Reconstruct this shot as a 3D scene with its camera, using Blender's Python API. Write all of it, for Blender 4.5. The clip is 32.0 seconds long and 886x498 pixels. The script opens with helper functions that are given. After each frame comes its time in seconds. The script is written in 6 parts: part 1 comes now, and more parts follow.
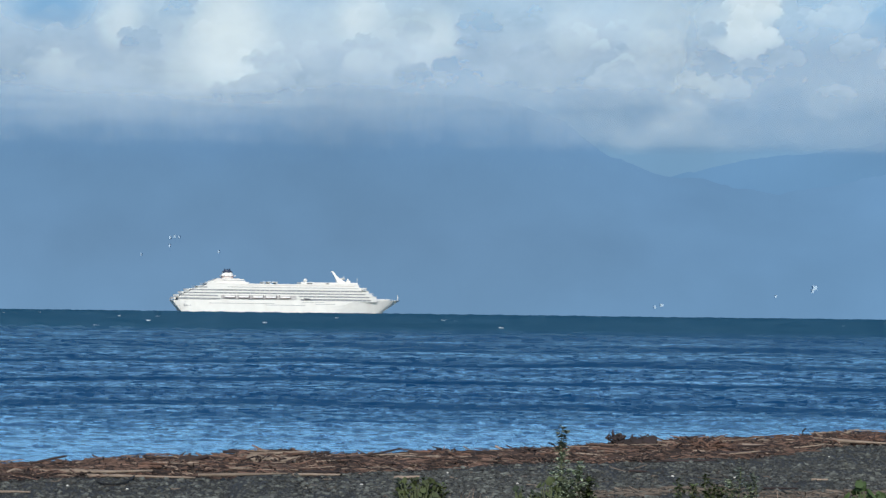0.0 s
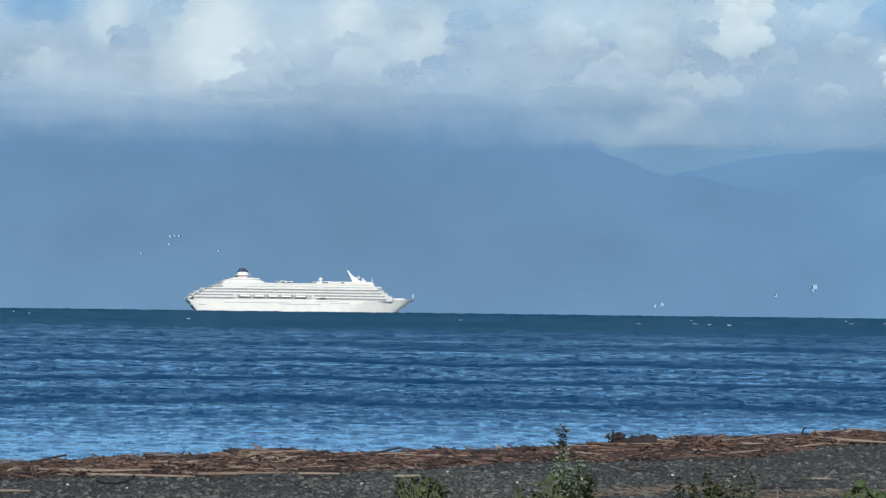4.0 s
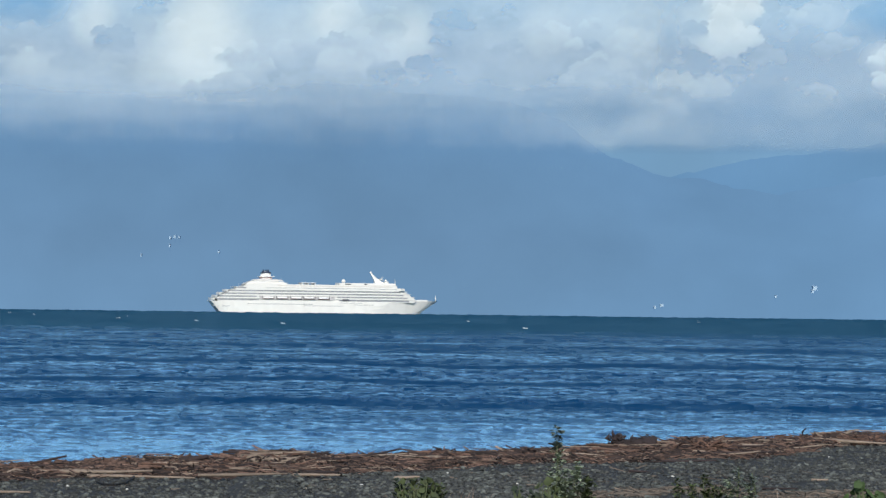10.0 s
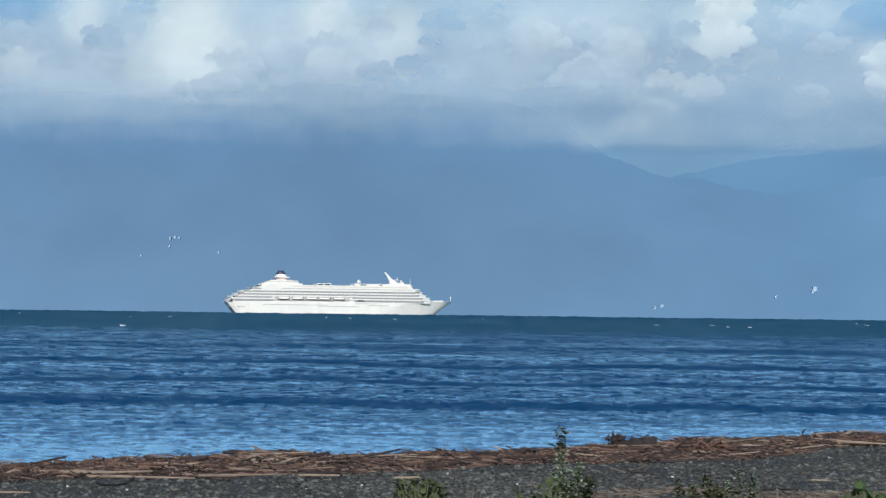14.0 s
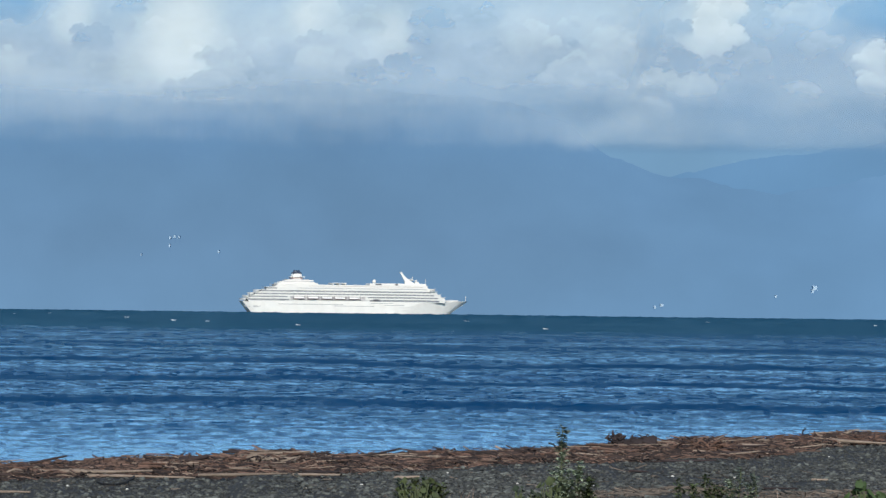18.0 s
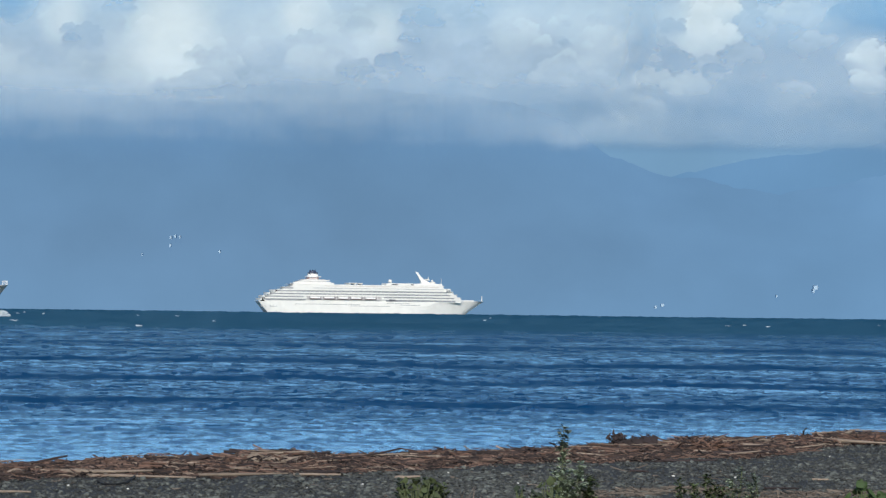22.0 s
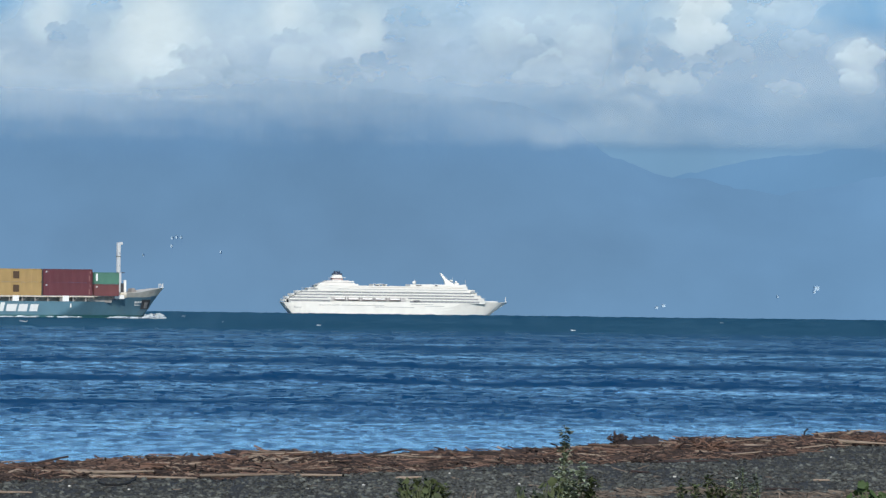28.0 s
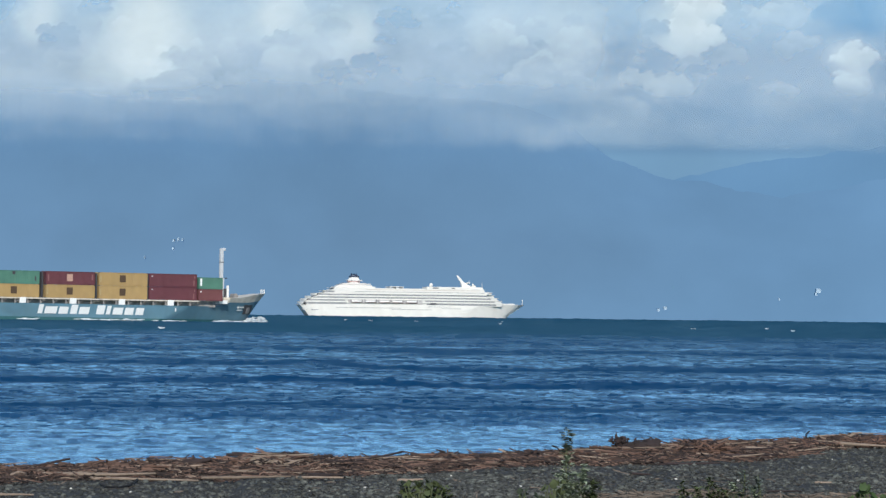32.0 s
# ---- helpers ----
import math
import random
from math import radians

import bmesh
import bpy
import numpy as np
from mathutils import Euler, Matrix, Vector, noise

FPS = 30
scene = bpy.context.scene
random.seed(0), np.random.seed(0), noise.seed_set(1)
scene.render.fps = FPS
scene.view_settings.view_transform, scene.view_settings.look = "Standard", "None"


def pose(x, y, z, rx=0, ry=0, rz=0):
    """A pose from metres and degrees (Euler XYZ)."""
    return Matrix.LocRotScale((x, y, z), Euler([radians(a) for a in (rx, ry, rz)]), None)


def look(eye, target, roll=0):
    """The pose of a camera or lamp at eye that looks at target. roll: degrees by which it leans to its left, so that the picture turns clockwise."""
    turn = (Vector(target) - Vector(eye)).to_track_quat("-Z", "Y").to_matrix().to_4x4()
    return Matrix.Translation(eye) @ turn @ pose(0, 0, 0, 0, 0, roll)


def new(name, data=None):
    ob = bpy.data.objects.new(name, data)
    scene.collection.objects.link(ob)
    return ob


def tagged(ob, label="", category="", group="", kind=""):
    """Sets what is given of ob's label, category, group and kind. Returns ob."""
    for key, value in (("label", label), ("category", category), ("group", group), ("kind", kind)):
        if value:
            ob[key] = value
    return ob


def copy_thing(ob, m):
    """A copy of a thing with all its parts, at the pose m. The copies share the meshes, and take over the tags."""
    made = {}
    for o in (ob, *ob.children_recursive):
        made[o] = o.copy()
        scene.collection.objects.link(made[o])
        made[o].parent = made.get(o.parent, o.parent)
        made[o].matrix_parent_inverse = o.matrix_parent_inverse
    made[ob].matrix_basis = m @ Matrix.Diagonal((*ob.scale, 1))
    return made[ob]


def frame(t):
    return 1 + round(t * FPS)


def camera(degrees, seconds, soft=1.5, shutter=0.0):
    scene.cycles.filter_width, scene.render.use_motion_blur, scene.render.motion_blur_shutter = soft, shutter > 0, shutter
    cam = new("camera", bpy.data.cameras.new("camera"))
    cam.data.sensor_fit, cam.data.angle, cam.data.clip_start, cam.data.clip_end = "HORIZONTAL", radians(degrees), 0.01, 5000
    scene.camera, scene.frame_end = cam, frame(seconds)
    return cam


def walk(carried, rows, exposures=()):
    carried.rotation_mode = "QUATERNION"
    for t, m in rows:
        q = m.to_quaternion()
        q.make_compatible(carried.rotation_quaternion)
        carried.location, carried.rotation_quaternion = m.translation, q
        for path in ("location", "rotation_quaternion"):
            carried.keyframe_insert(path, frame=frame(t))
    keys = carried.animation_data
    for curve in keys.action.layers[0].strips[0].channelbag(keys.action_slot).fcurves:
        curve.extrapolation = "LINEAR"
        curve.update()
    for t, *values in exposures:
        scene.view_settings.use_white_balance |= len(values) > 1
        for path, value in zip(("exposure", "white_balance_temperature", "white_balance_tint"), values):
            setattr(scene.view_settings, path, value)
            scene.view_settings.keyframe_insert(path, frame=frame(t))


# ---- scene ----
EYE = 2.1          # eye height over the sea
cam = camera(12.0, 32.0, soft=1.4)

# seconds, turn to the left, tilt upwards (degrees): a hand-held camera on one spot
DRIFT = [
    (0, 0, 0), (1, 0, -0.0117), (2, 0, -0.0223), (3, 0, -0.0138), (3.5, 0, -0.0113), (5.5, -0.001, -0.0299), (6, -0.006, -0.0243),
    (7, -0.007, -0.0240), (8, 0, -0.0086), (9, 0, 0.0060), (10, 0, 0.0029), (11, 0, 0.0080), (12, -0.003, 0.0123), (13, 0, 0.0115),
    (14, 0, 0.0098), (16.5, 0.004, 0.0133), (17, 0.002, 0.0119), (18, 0, 0.0010), (19, 0, 0), (20, 0.002, 0.0005), (21, 0.009, 0.0008),
    (22, 0.0105, -0.0020), (23, 0.0120, 0.0010), (24, 0.0130, 0.0015), (25, 0.0236, 0.0109), (25.5, 0.0285, 0.0125),
    (27.5, 0.0333, 0.0152), (28, 0.0260, 0.0068), (29, 0.0240, 0.0024), (30, 0.0237, 0.0012), (30.5, 0.0250, 0.0133), (31, 0.0353, 0.0252),
    (31.5, 0.0450, 0.0345), (32, 0.0475, 0.0385)]
walk(cam, [(t, pose(0, 0, EYE, 90.8593 + up, 0, left) @ pose(0, 0, 0, 0, 0, 0.713)) for t, left, up in DRIFT])

# ---- light ----
SUN_EL, SUN_AZ = 31.0, 180.0     # azimuth clockwise from the view to sea
world = bpy.data.worlds.new("world")
scene.world = world
world.use_nodes = True
wn = world.node_tree.nodes
sky = wn.new("ShaderNodeTexSky")
sky.sky_type, sky.sun_disc = "NISHITA", False
sky.sun_elevation, sky.sun_rotation = radians(SUN_EL), radians(SUN_AZ)
sky.air_density, sky.dust_density, sky.ozone_density = 1.0, 0.0, 1.6
world.node_tree.links.new(sky.outputs[0], wn["Background"].inputs[0])
wn["Background"].inputs[1].default_value = 0.13
sun = new("sun", bpy.data.lights.new("sun", "SUN"))
sun.data.energy, sun.data.angle, sun.data.color = 3.9, radians(0.55), (1.0, 0.95, 0.87)
_a, _e = radians(SUN_AZ), radians(SUN_EL)
sun.matrix_world = look((0, 0, 0), (-math.sin(_a) * math.cos(_e), -math.cos(_a) * math.cos(_e), -math.sin(_e)))
scene.view_settings.exposure = 0.0


# ---- materials ----
def material(name, colour, rough=0.6, metal=0.0, vary=0.12, scale=3.0, bump=0.0, bump_scale=30.0, rand=0.0, emit=None, island=0.0, dirt=None, dirt_scale=0.6):
    m = bpy.data.materials.new(name)
    m.use_nodes = True
    nt = m.node_tree
    n, l = nt.nodes, nt.links
    b = n["Principled BSDF"]
    b.inputs["Roughness"].default_value, b.inputs["Metallic"].default_value = rough, metal
    co = n.new("ShaderNodeTexCoord")
    no = n.new("ShaderNodeTexNoise")
    no.inputs["Scale"].default_value, no.inputs["Detail"].default_value = scale, 6
    l.new(co.outputs["Object"], no.inputs["Vector"])
    hsv = n.new("ShaderNodeHueSaturation")
    hsv.inputs["Color"].default_value = (*colour, 1)
    ma = n.new("ShaderNodeMapRange")
    ma.inputs["From Min"].default_value, ma.inputs["From Max"].default_value = 0.3, 0.7
    ma.inputs["To Min"].default_value, ma.inputs["To Max"].default_value = 1 - vary, 1 + vary
    l.new(no.outputs["Fac"], ma.inputs["Value"])
    value = ma.outputs["Result"]
    for amount, kind, socket in ((rand, "ShaderNodeObjectInfo", "Random"), (island, "ShaderNodeNewGeometry", "Random Per Island")):
        if amount:
            oi = n.new(kind)
            mr = n.new("ShaderNodeMapRange")
            mr.inputs["To Min"].default_value, mr.inputs["To Max"].default_value = 1 - amount, 1 + amount
            l.new(oi.outputs[socket], mr.inputs["Value"])
            mu = n.new("ShaderNodeMath")
            mu.operation = "MULTIPLY"
            l.new(value, mu.inputs[0])
            l.new(mr.outputs["Result"], mu.inputs[1])
            value = mu.outputs[0]
    l.new(value, hsv.inputs["Value"])
    out = hsv.outputs["Color"]
    if dirt:
        d = n.new("ShaderNodeTexNoise")
        d.inputs["Scale"].default_value, d.inputs["Detail"].default_value = dirt_scale, 8
        l.new(co.outputs["Object"], d.inputs["Vector"])
        r = n.new("ShaderNodeMapRange")
        r.inputs["From Min"].default_value, r.inputs["From Max"].default_value = 0.52, 0.75
        r.inputs["To Max"].default_value = 0.7
        l.new(d.outputs["Fac"], r.inputs["Value"])
        mx = n.new("ShaderNodeMixRGB")
        mx.inputs["Color2"].default_value = (*dirt, 1)
        l.new(r.outputs["Result"], mx.inputs["Fac"])
        l.new(out, mx.inputs["Color1"])
        out = mx.outputs["Color"]
    l.new(out, b.inputs["Base Color"])
    if bump:
        bn = n.new("ShaderNodeTexNoise")
        bn.inputs["Scale"].default_value, bn.inputs["Detail"].default_value = bump_scale, 8
        l.new(co.outputs["Object"], bn.inputs["Vector"])
        bu = n.new("ShaderNodeBump")
        bu.inputs["Strength"].default_value, bu.inputs["Distance"].default_value = bump, 0.02
        l.new(bn.outputs["Fac"], bu.inputs["Height"])
        l.new(bu.outputs["Normal"], b.inputs["Normal"])
    return m


def water_material():
    """Sea water: bluer by the shore, greener outside, wave tones painted into its mirror share."""
    m = bpy.data.materials.new("sea_water")
    m.use_nodes = True
    n, l = m.node_tree.nodes, m.node_tree.links
    n.remove(n["Principled BSDF"])
    body, mirror, mix = n.new("ShaderNodeBsdfDiffuse"), n.new("ShaderNodeBsdfGlossy"), n.new("ShaderNodeMixShader")
    l.new(body.outputs[0], mix.inputs[1])
    l.new(mirror.outputs[0], mix.inputs[2])
    l.new(mix.outputs[0], n["Material Output"].inputs["Surface"])
    co = n.new("ShaderNodeTexCoord")
    sep = n.new("ShaderNodeSeparateXYZ")
    l.new(co.outputs["Object"], sep.inputs[0])
    geo, fixed = n.new("ShaderNodeNewGeometry"), n.new("ShaderNodeSeparateXYZ")
    l.new(geo.outputs["Position"], fixed.inputs[0])
    far = n.new("ShaderNodeMapRange")
    far.inputs["From Min"].default_value, far.inputs["From Max"].default_value = 440, 580
    edge = n.new("ShaderNodeTexNoise")
    edge.inputs["Scale"].default_value = 0.008
    l.new(co.outputs["Object"], edge.inputs["Vector"])
    ad = n.new("ShaderNodeMath")
    ad.operation = "MULTIPLY_ADD"
    ad.inputs[1].default_value = 160
    l.new(edge.outputs["Fac"], ad.inputs[0])
    l.new(fixed.outputs["Y"], ad.inputs[2])
    l.new(ad.outputs[0], far.inputs["Value"])
    mx = n.new("ShaderNodeMixRGB")
    mx.inputs["Color1"].default_value = (0.0025, 0.040, 0.111, 1)
    mx.inputs["Color2"].default_value = (0.010, 0.060, 0.108, 1)
    l.new(far.outputs["Result"], mx.inputs["Fac"])
    # the shoal runs with the shore, slantwise to the view
    skew = n.new("ShaderNodeMath")
    skew.operation = "MULTIPLY_ADD"
    skew.inputs[1].default_value = -0.05
    l.new(fixed.outputs["X"], skew.inputs[0])
    l.new(fixed.outputs["Y"], skew.inputs[2])
    inshore = skew.outputs[0]
    # shallow water over the beach's foot is paler
    shoal = n.new("ShaderNodeMapRange")
    shoal.inputs["From Min"].default_value, shoal.inputs["From Max"].default_value = 58, 92
    shoal.inputs["To Min"].default_value, shoal.inputs["To Max"].default_value = 1.0, 0.0
    l.new(inshore, shoal.inputs["Value"])
    mz = n.new("ShaderNodeMixRGB")
    mz.inputs["Color2"].default_value = (0.008, 0.072, 0.180, 1)
    l.new(shoal.outputs["Result"], mz.inputs["Fac"])
    l.new(mx.outputs["Color"], mz.inputs["Color1"])
    l.new(mz.outputs["Color"], body.inputs["Color"])
    # painted wave tones: noise sets how much sky each spot mirrors
    def noise_at(scale, stretch, detail, rough=0.55):
        mp = n.new("ShaderNodeMapping")
        mp.inputs["Scale"].default_value = stretch
        l.new(co.outputs["Object"], mp.inputs["Vector"])
        no = n.new("ShaderNodeTexNoise")
        no.inputs["Scale"].default_value, no.inputs["Detail"].default_value, no.inputs["Roughness"].default_value = scale, detail, rough
        l.new(mp.outputs["Vector"], no.inputs["Vector"])
        return no.outputs["Fac"]

    def calc(op, a, b, c=None):
        mu = n.new("ShaderNodeMath")
        mu.operation = op
        for i, v in enumerate((a, b, c)):
            if isinstance(v, (int, float)):
                mu.inputs[i].default_value = v
            elif v is not None:
                l.new(v, mu.inputs[i])
        return mu.outputs[0]

    def span(v, a, b, c, d):
        r = n.new("ShaderNodeMapRange")
        for key, x in zip(("From Min", "From Max", "To Min", "To Max"), (a, b, c, d)):
            r.inputs[key].default_value = x
        l.new(v, r.inputs["Value"])
        return r.outputs["Result"]

    # noise stretched with distance, so the painted waves look even in size
    inv = calc("DIVIDE", 1.0, sep.outputs["Y"])
    across, along = calc("MULTIPLY", calc("MULTIPLY", sep.outputs["X"], inv), 1000), calc("MULTIPLY", inv, 2100)

    def offshore_noise(su, sv, detail, rough, shift=0.0):
        cb = n.new("ShaderNodeCombineXYZ")
        l.new(calc("MULTIPLY", across, su), cb.inputs[0])
        l.new(calc("MULTIPLY", along, sv), cb.inputs[1])
        cb.inputs[2].default_value = shift
        no = n.new("ShaderNodeTexNoise")
        no.inputs["Scale"].default_value, no.inputs["Detail"].default_value, no.inputs["Roughness"].default_value = 1.0, detail, rough
        l.new(cb.outputs[0], no.inputs["Vector"])
        return no.outputs["Fac"]

    # short wavelets, painted as bright backs and dark faces
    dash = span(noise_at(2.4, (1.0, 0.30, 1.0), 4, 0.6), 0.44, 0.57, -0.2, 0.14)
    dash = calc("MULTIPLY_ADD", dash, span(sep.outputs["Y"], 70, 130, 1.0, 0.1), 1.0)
    wavelet_tone = span(offshore_noise(0.15, 2.1, 2, 0.55), 0.45, 0.57, 0.66, 1.20)
    ripple_tone = span(offshore_noise(0.45, 3.0, 2, 0.5, 7.0), 0.42, 0.58, 0.76, 1.12)
    trough_tone = span(offshore_noise(0.20, 2.5, 2, 0.5, 3.0), 0.57, 0.592, 1.0, 0.32)
    trough_tone = calc("MULTIPLY", trough_tone, span(offshore_noise(0.09, 1.5, 3, 0.5, 23.0), 0.59, 0.615, 1.0, 0.50))
    # swells in rank, painted: long dark faces, a bright back in front, uneven along their length
    def swell_tone(su, sv, width, shift):
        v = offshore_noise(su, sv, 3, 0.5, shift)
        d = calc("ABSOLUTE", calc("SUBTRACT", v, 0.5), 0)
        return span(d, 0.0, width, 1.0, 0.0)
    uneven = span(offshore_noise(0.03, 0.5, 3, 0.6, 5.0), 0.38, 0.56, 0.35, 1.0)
    face_tone = calc("MULTIPLY", swell_tone(0.0030, 0.22, 0.050, 11.0), uneven)
    thin = calc("MULTIPLY", swell_tone(0.005, 0.46, 0.045, 13.0), span(offshore_noise(0.02, 0.6, 2, 0.5, 9.0), 0.40, 0.54, 0.0, 1.0))
    painted_glint = calc("MULTIPLY", swell_tone(0.003, 0.40, 0.030, 17.0), span(offshore_noise(0.025, 0.5, 2, 0.5, 19.0), 0.48, 0.60, 0.0, 1.0))
    line = calc("MULTIPLY", calc("SUBTRACT", 1.0, calc("MULTIPLY", face_tone, 0.60)), calc("SUBTRACT", 1.0, calc("MULTIPLY", thin, 0.45)))
    line = calc("MULTIPLY", line, calc("MULTIPLY_ADD", painted_glint, 0.65, 1.0))
    # dark and bright swell bands, painted at set distances off the beach
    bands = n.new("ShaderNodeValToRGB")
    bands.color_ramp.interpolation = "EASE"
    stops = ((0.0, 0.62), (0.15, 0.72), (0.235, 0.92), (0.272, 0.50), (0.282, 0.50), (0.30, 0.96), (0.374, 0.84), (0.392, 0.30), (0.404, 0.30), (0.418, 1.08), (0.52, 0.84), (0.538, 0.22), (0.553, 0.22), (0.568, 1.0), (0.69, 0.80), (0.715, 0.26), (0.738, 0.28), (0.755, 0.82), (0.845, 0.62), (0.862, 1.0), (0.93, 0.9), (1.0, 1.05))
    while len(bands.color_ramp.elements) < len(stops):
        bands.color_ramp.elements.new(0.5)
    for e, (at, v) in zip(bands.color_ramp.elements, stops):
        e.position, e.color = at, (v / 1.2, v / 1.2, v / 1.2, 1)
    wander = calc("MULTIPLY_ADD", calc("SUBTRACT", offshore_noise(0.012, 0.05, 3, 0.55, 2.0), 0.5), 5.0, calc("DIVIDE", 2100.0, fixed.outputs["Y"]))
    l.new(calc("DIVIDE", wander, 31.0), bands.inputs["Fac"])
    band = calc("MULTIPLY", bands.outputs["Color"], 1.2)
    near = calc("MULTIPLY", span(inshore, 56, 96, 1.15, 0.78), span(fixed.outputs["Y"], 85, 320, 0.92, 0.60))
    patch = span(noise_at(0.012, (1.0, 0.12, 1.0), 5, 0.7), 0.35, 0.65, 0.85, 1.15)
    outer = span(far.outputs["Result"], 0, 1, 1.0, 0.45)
    # only faint painted dashes on the ruffled outer sea
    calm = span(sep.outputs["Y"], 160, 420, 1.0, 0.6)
    grain = calc("MULTIPLY", calc("MULTIPLY", dash, ripple_tone), calc("MULTIPLY", wavelet_tone, trough_tone))
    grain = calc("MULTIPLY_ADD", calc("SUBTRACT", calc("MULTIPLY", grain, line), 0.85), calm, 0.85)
    painted_shine = calc("MULTIPLY", calc("MULTIPLY", near, calc("MULTIPLY", outer, patch)), calc("MULTIPLY", band, grain))
    # a brighter strip of reflection painted along the shore
    painted_shine = calc("MULTIPLY_ADD", calc("ADD", span(calc("MULTIPLY_ADD", fixed.outputs["X"], -1.1, fixed.outputs["Y"]), 67, 81, 0.34, 0.0), span(inshore, 82, 91, 0.05, 0.0)), calc("MULTIPLY_ADD", wavelet_tone, 0.5, 0.5), painted_shine)
    l.new(calc("MINIMUM", calc("MULTIPLY", painted_shine, 0.89), 0.95), mix.inputs[0])
    mirror.inputs["Roughness"].default_value = 0.18
    mirror.inputs["Color"].default_value = (0.64, 0.89, 1.0, 1)
    height = calc("MULTIPLY", noise_at(2.6, (1.0, 0.6, 1.0), 5, 0.65), 0.12)
    height = calc("MULTIPLY_ADD", noise_at(9.0, (1.0, 0.7, 1.0), 3), 0.03, height)
    bu = n.new("ShaderNodeBump")
    bu.inputs["Strength"].default_value, bu.inputs["Distance"].default_value = 1.0, 1.1
    l.new(height, bu.inputs["Height"])
    l.new(span(sep.outputs["Y"], 80, 220, 1.0, 0.5), bu.inputs["Strength"])
    l.new(bu.outputs["Normal"], mirror.inputs["Normal"])
    return m


def haze_glow_material(name, low, high, top, ground=(0.05, 0.08, 0.05), ramp=None, far_end=None, span=0.0):
    """A far slope, seen through kilometres of bright air: haze is painted on as glow, little of its own colour is left.
    """
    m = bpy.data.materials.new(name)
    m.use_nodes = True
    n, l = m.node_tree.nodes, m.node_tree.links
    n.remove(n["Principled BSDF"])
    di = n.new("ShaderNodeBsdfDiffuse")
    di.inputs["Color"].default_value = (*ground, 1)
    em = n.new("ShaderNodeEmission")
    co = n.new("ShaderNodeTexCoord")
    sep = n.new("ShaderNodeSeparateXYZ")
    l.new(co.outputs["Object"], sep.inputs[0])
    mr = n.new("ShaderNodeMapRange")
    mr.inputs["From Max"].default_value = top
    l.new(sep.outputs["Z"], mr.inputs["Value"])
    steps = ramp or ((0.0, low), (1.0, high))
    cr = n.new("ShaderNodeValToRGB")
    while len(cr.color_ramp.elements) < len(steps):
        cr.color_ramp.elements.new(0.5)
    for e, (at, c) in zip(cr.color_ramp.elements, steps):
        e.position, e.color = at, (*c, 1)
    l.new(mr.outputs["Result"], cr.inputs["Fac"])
    # uneven glow: faint folds and cloud shadows painted into the haze
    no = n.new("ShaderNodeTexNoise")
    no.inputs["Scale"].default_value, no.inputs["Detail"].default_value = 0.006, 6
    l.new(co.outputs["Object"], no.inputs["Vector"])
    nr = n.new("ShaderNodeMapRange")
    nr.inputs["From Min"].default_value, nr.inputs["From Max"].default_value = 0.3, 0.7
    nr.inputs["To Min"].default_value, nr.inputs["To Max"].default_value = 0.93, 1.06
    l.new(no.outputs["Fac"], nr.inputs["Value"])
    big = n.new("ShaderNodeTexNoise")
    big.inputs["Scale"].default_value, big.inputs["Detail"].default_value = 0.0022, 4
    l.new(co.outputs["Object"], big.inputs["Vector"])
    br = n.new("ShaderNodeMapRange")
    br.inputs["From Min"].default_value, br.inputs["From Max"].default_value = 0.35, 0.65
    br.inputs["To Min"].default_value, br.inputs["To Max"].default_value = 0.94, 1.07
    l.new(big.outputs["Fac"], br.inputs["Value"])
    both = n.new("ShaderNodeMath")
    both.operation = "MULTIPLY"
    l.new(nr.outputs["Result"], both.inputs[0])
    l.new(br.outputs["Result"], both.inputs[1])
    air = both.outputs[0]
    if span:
        # glow varied along x: brighter and dimmer haze painted in
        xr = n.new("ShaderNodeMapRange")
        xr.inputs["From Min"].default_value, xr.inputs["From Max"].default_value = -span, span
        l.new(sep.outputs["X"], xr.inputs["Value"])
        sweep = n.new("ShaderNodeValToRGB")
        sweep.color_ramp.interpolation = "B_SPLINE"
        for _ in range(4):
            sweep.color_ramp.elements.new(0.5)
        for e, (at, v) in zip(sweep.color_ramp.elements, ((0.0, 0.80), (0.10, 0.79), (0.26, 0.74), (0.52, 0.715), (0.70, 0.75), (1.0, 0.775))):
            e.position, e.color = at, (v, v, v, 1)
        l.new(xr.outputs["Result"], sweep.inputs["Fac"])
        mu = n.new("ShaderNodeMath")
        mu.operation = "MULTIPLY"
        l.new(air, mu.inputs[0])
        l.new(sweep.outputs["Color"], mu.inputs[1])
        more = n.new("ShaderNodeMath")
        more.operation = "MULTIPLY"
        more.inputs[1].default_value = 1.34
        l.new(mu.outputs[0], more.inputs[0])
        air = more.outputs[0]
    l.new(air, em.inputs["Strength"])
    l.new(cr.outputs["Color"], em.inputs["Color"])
    # paler haze painted over the slope towards its far end
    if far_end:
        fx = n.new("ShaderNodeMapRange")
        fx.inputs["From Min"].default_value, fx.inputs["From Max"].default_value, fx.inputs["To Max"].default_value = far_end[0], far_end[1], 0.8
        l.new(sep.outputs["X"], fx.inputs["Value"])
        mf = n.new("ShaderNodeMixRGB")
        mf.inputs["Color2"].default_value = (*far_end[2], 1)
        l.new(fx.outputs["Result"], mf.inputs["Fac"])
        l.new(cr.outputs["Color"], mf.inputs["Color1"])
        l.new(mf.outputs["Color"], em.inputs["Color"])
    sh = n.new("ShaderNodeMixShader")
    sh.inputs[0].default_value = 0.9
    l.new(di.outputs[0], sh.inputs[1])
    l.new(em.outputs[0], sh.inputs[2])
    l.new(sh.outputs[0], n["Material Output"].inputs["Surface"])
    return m


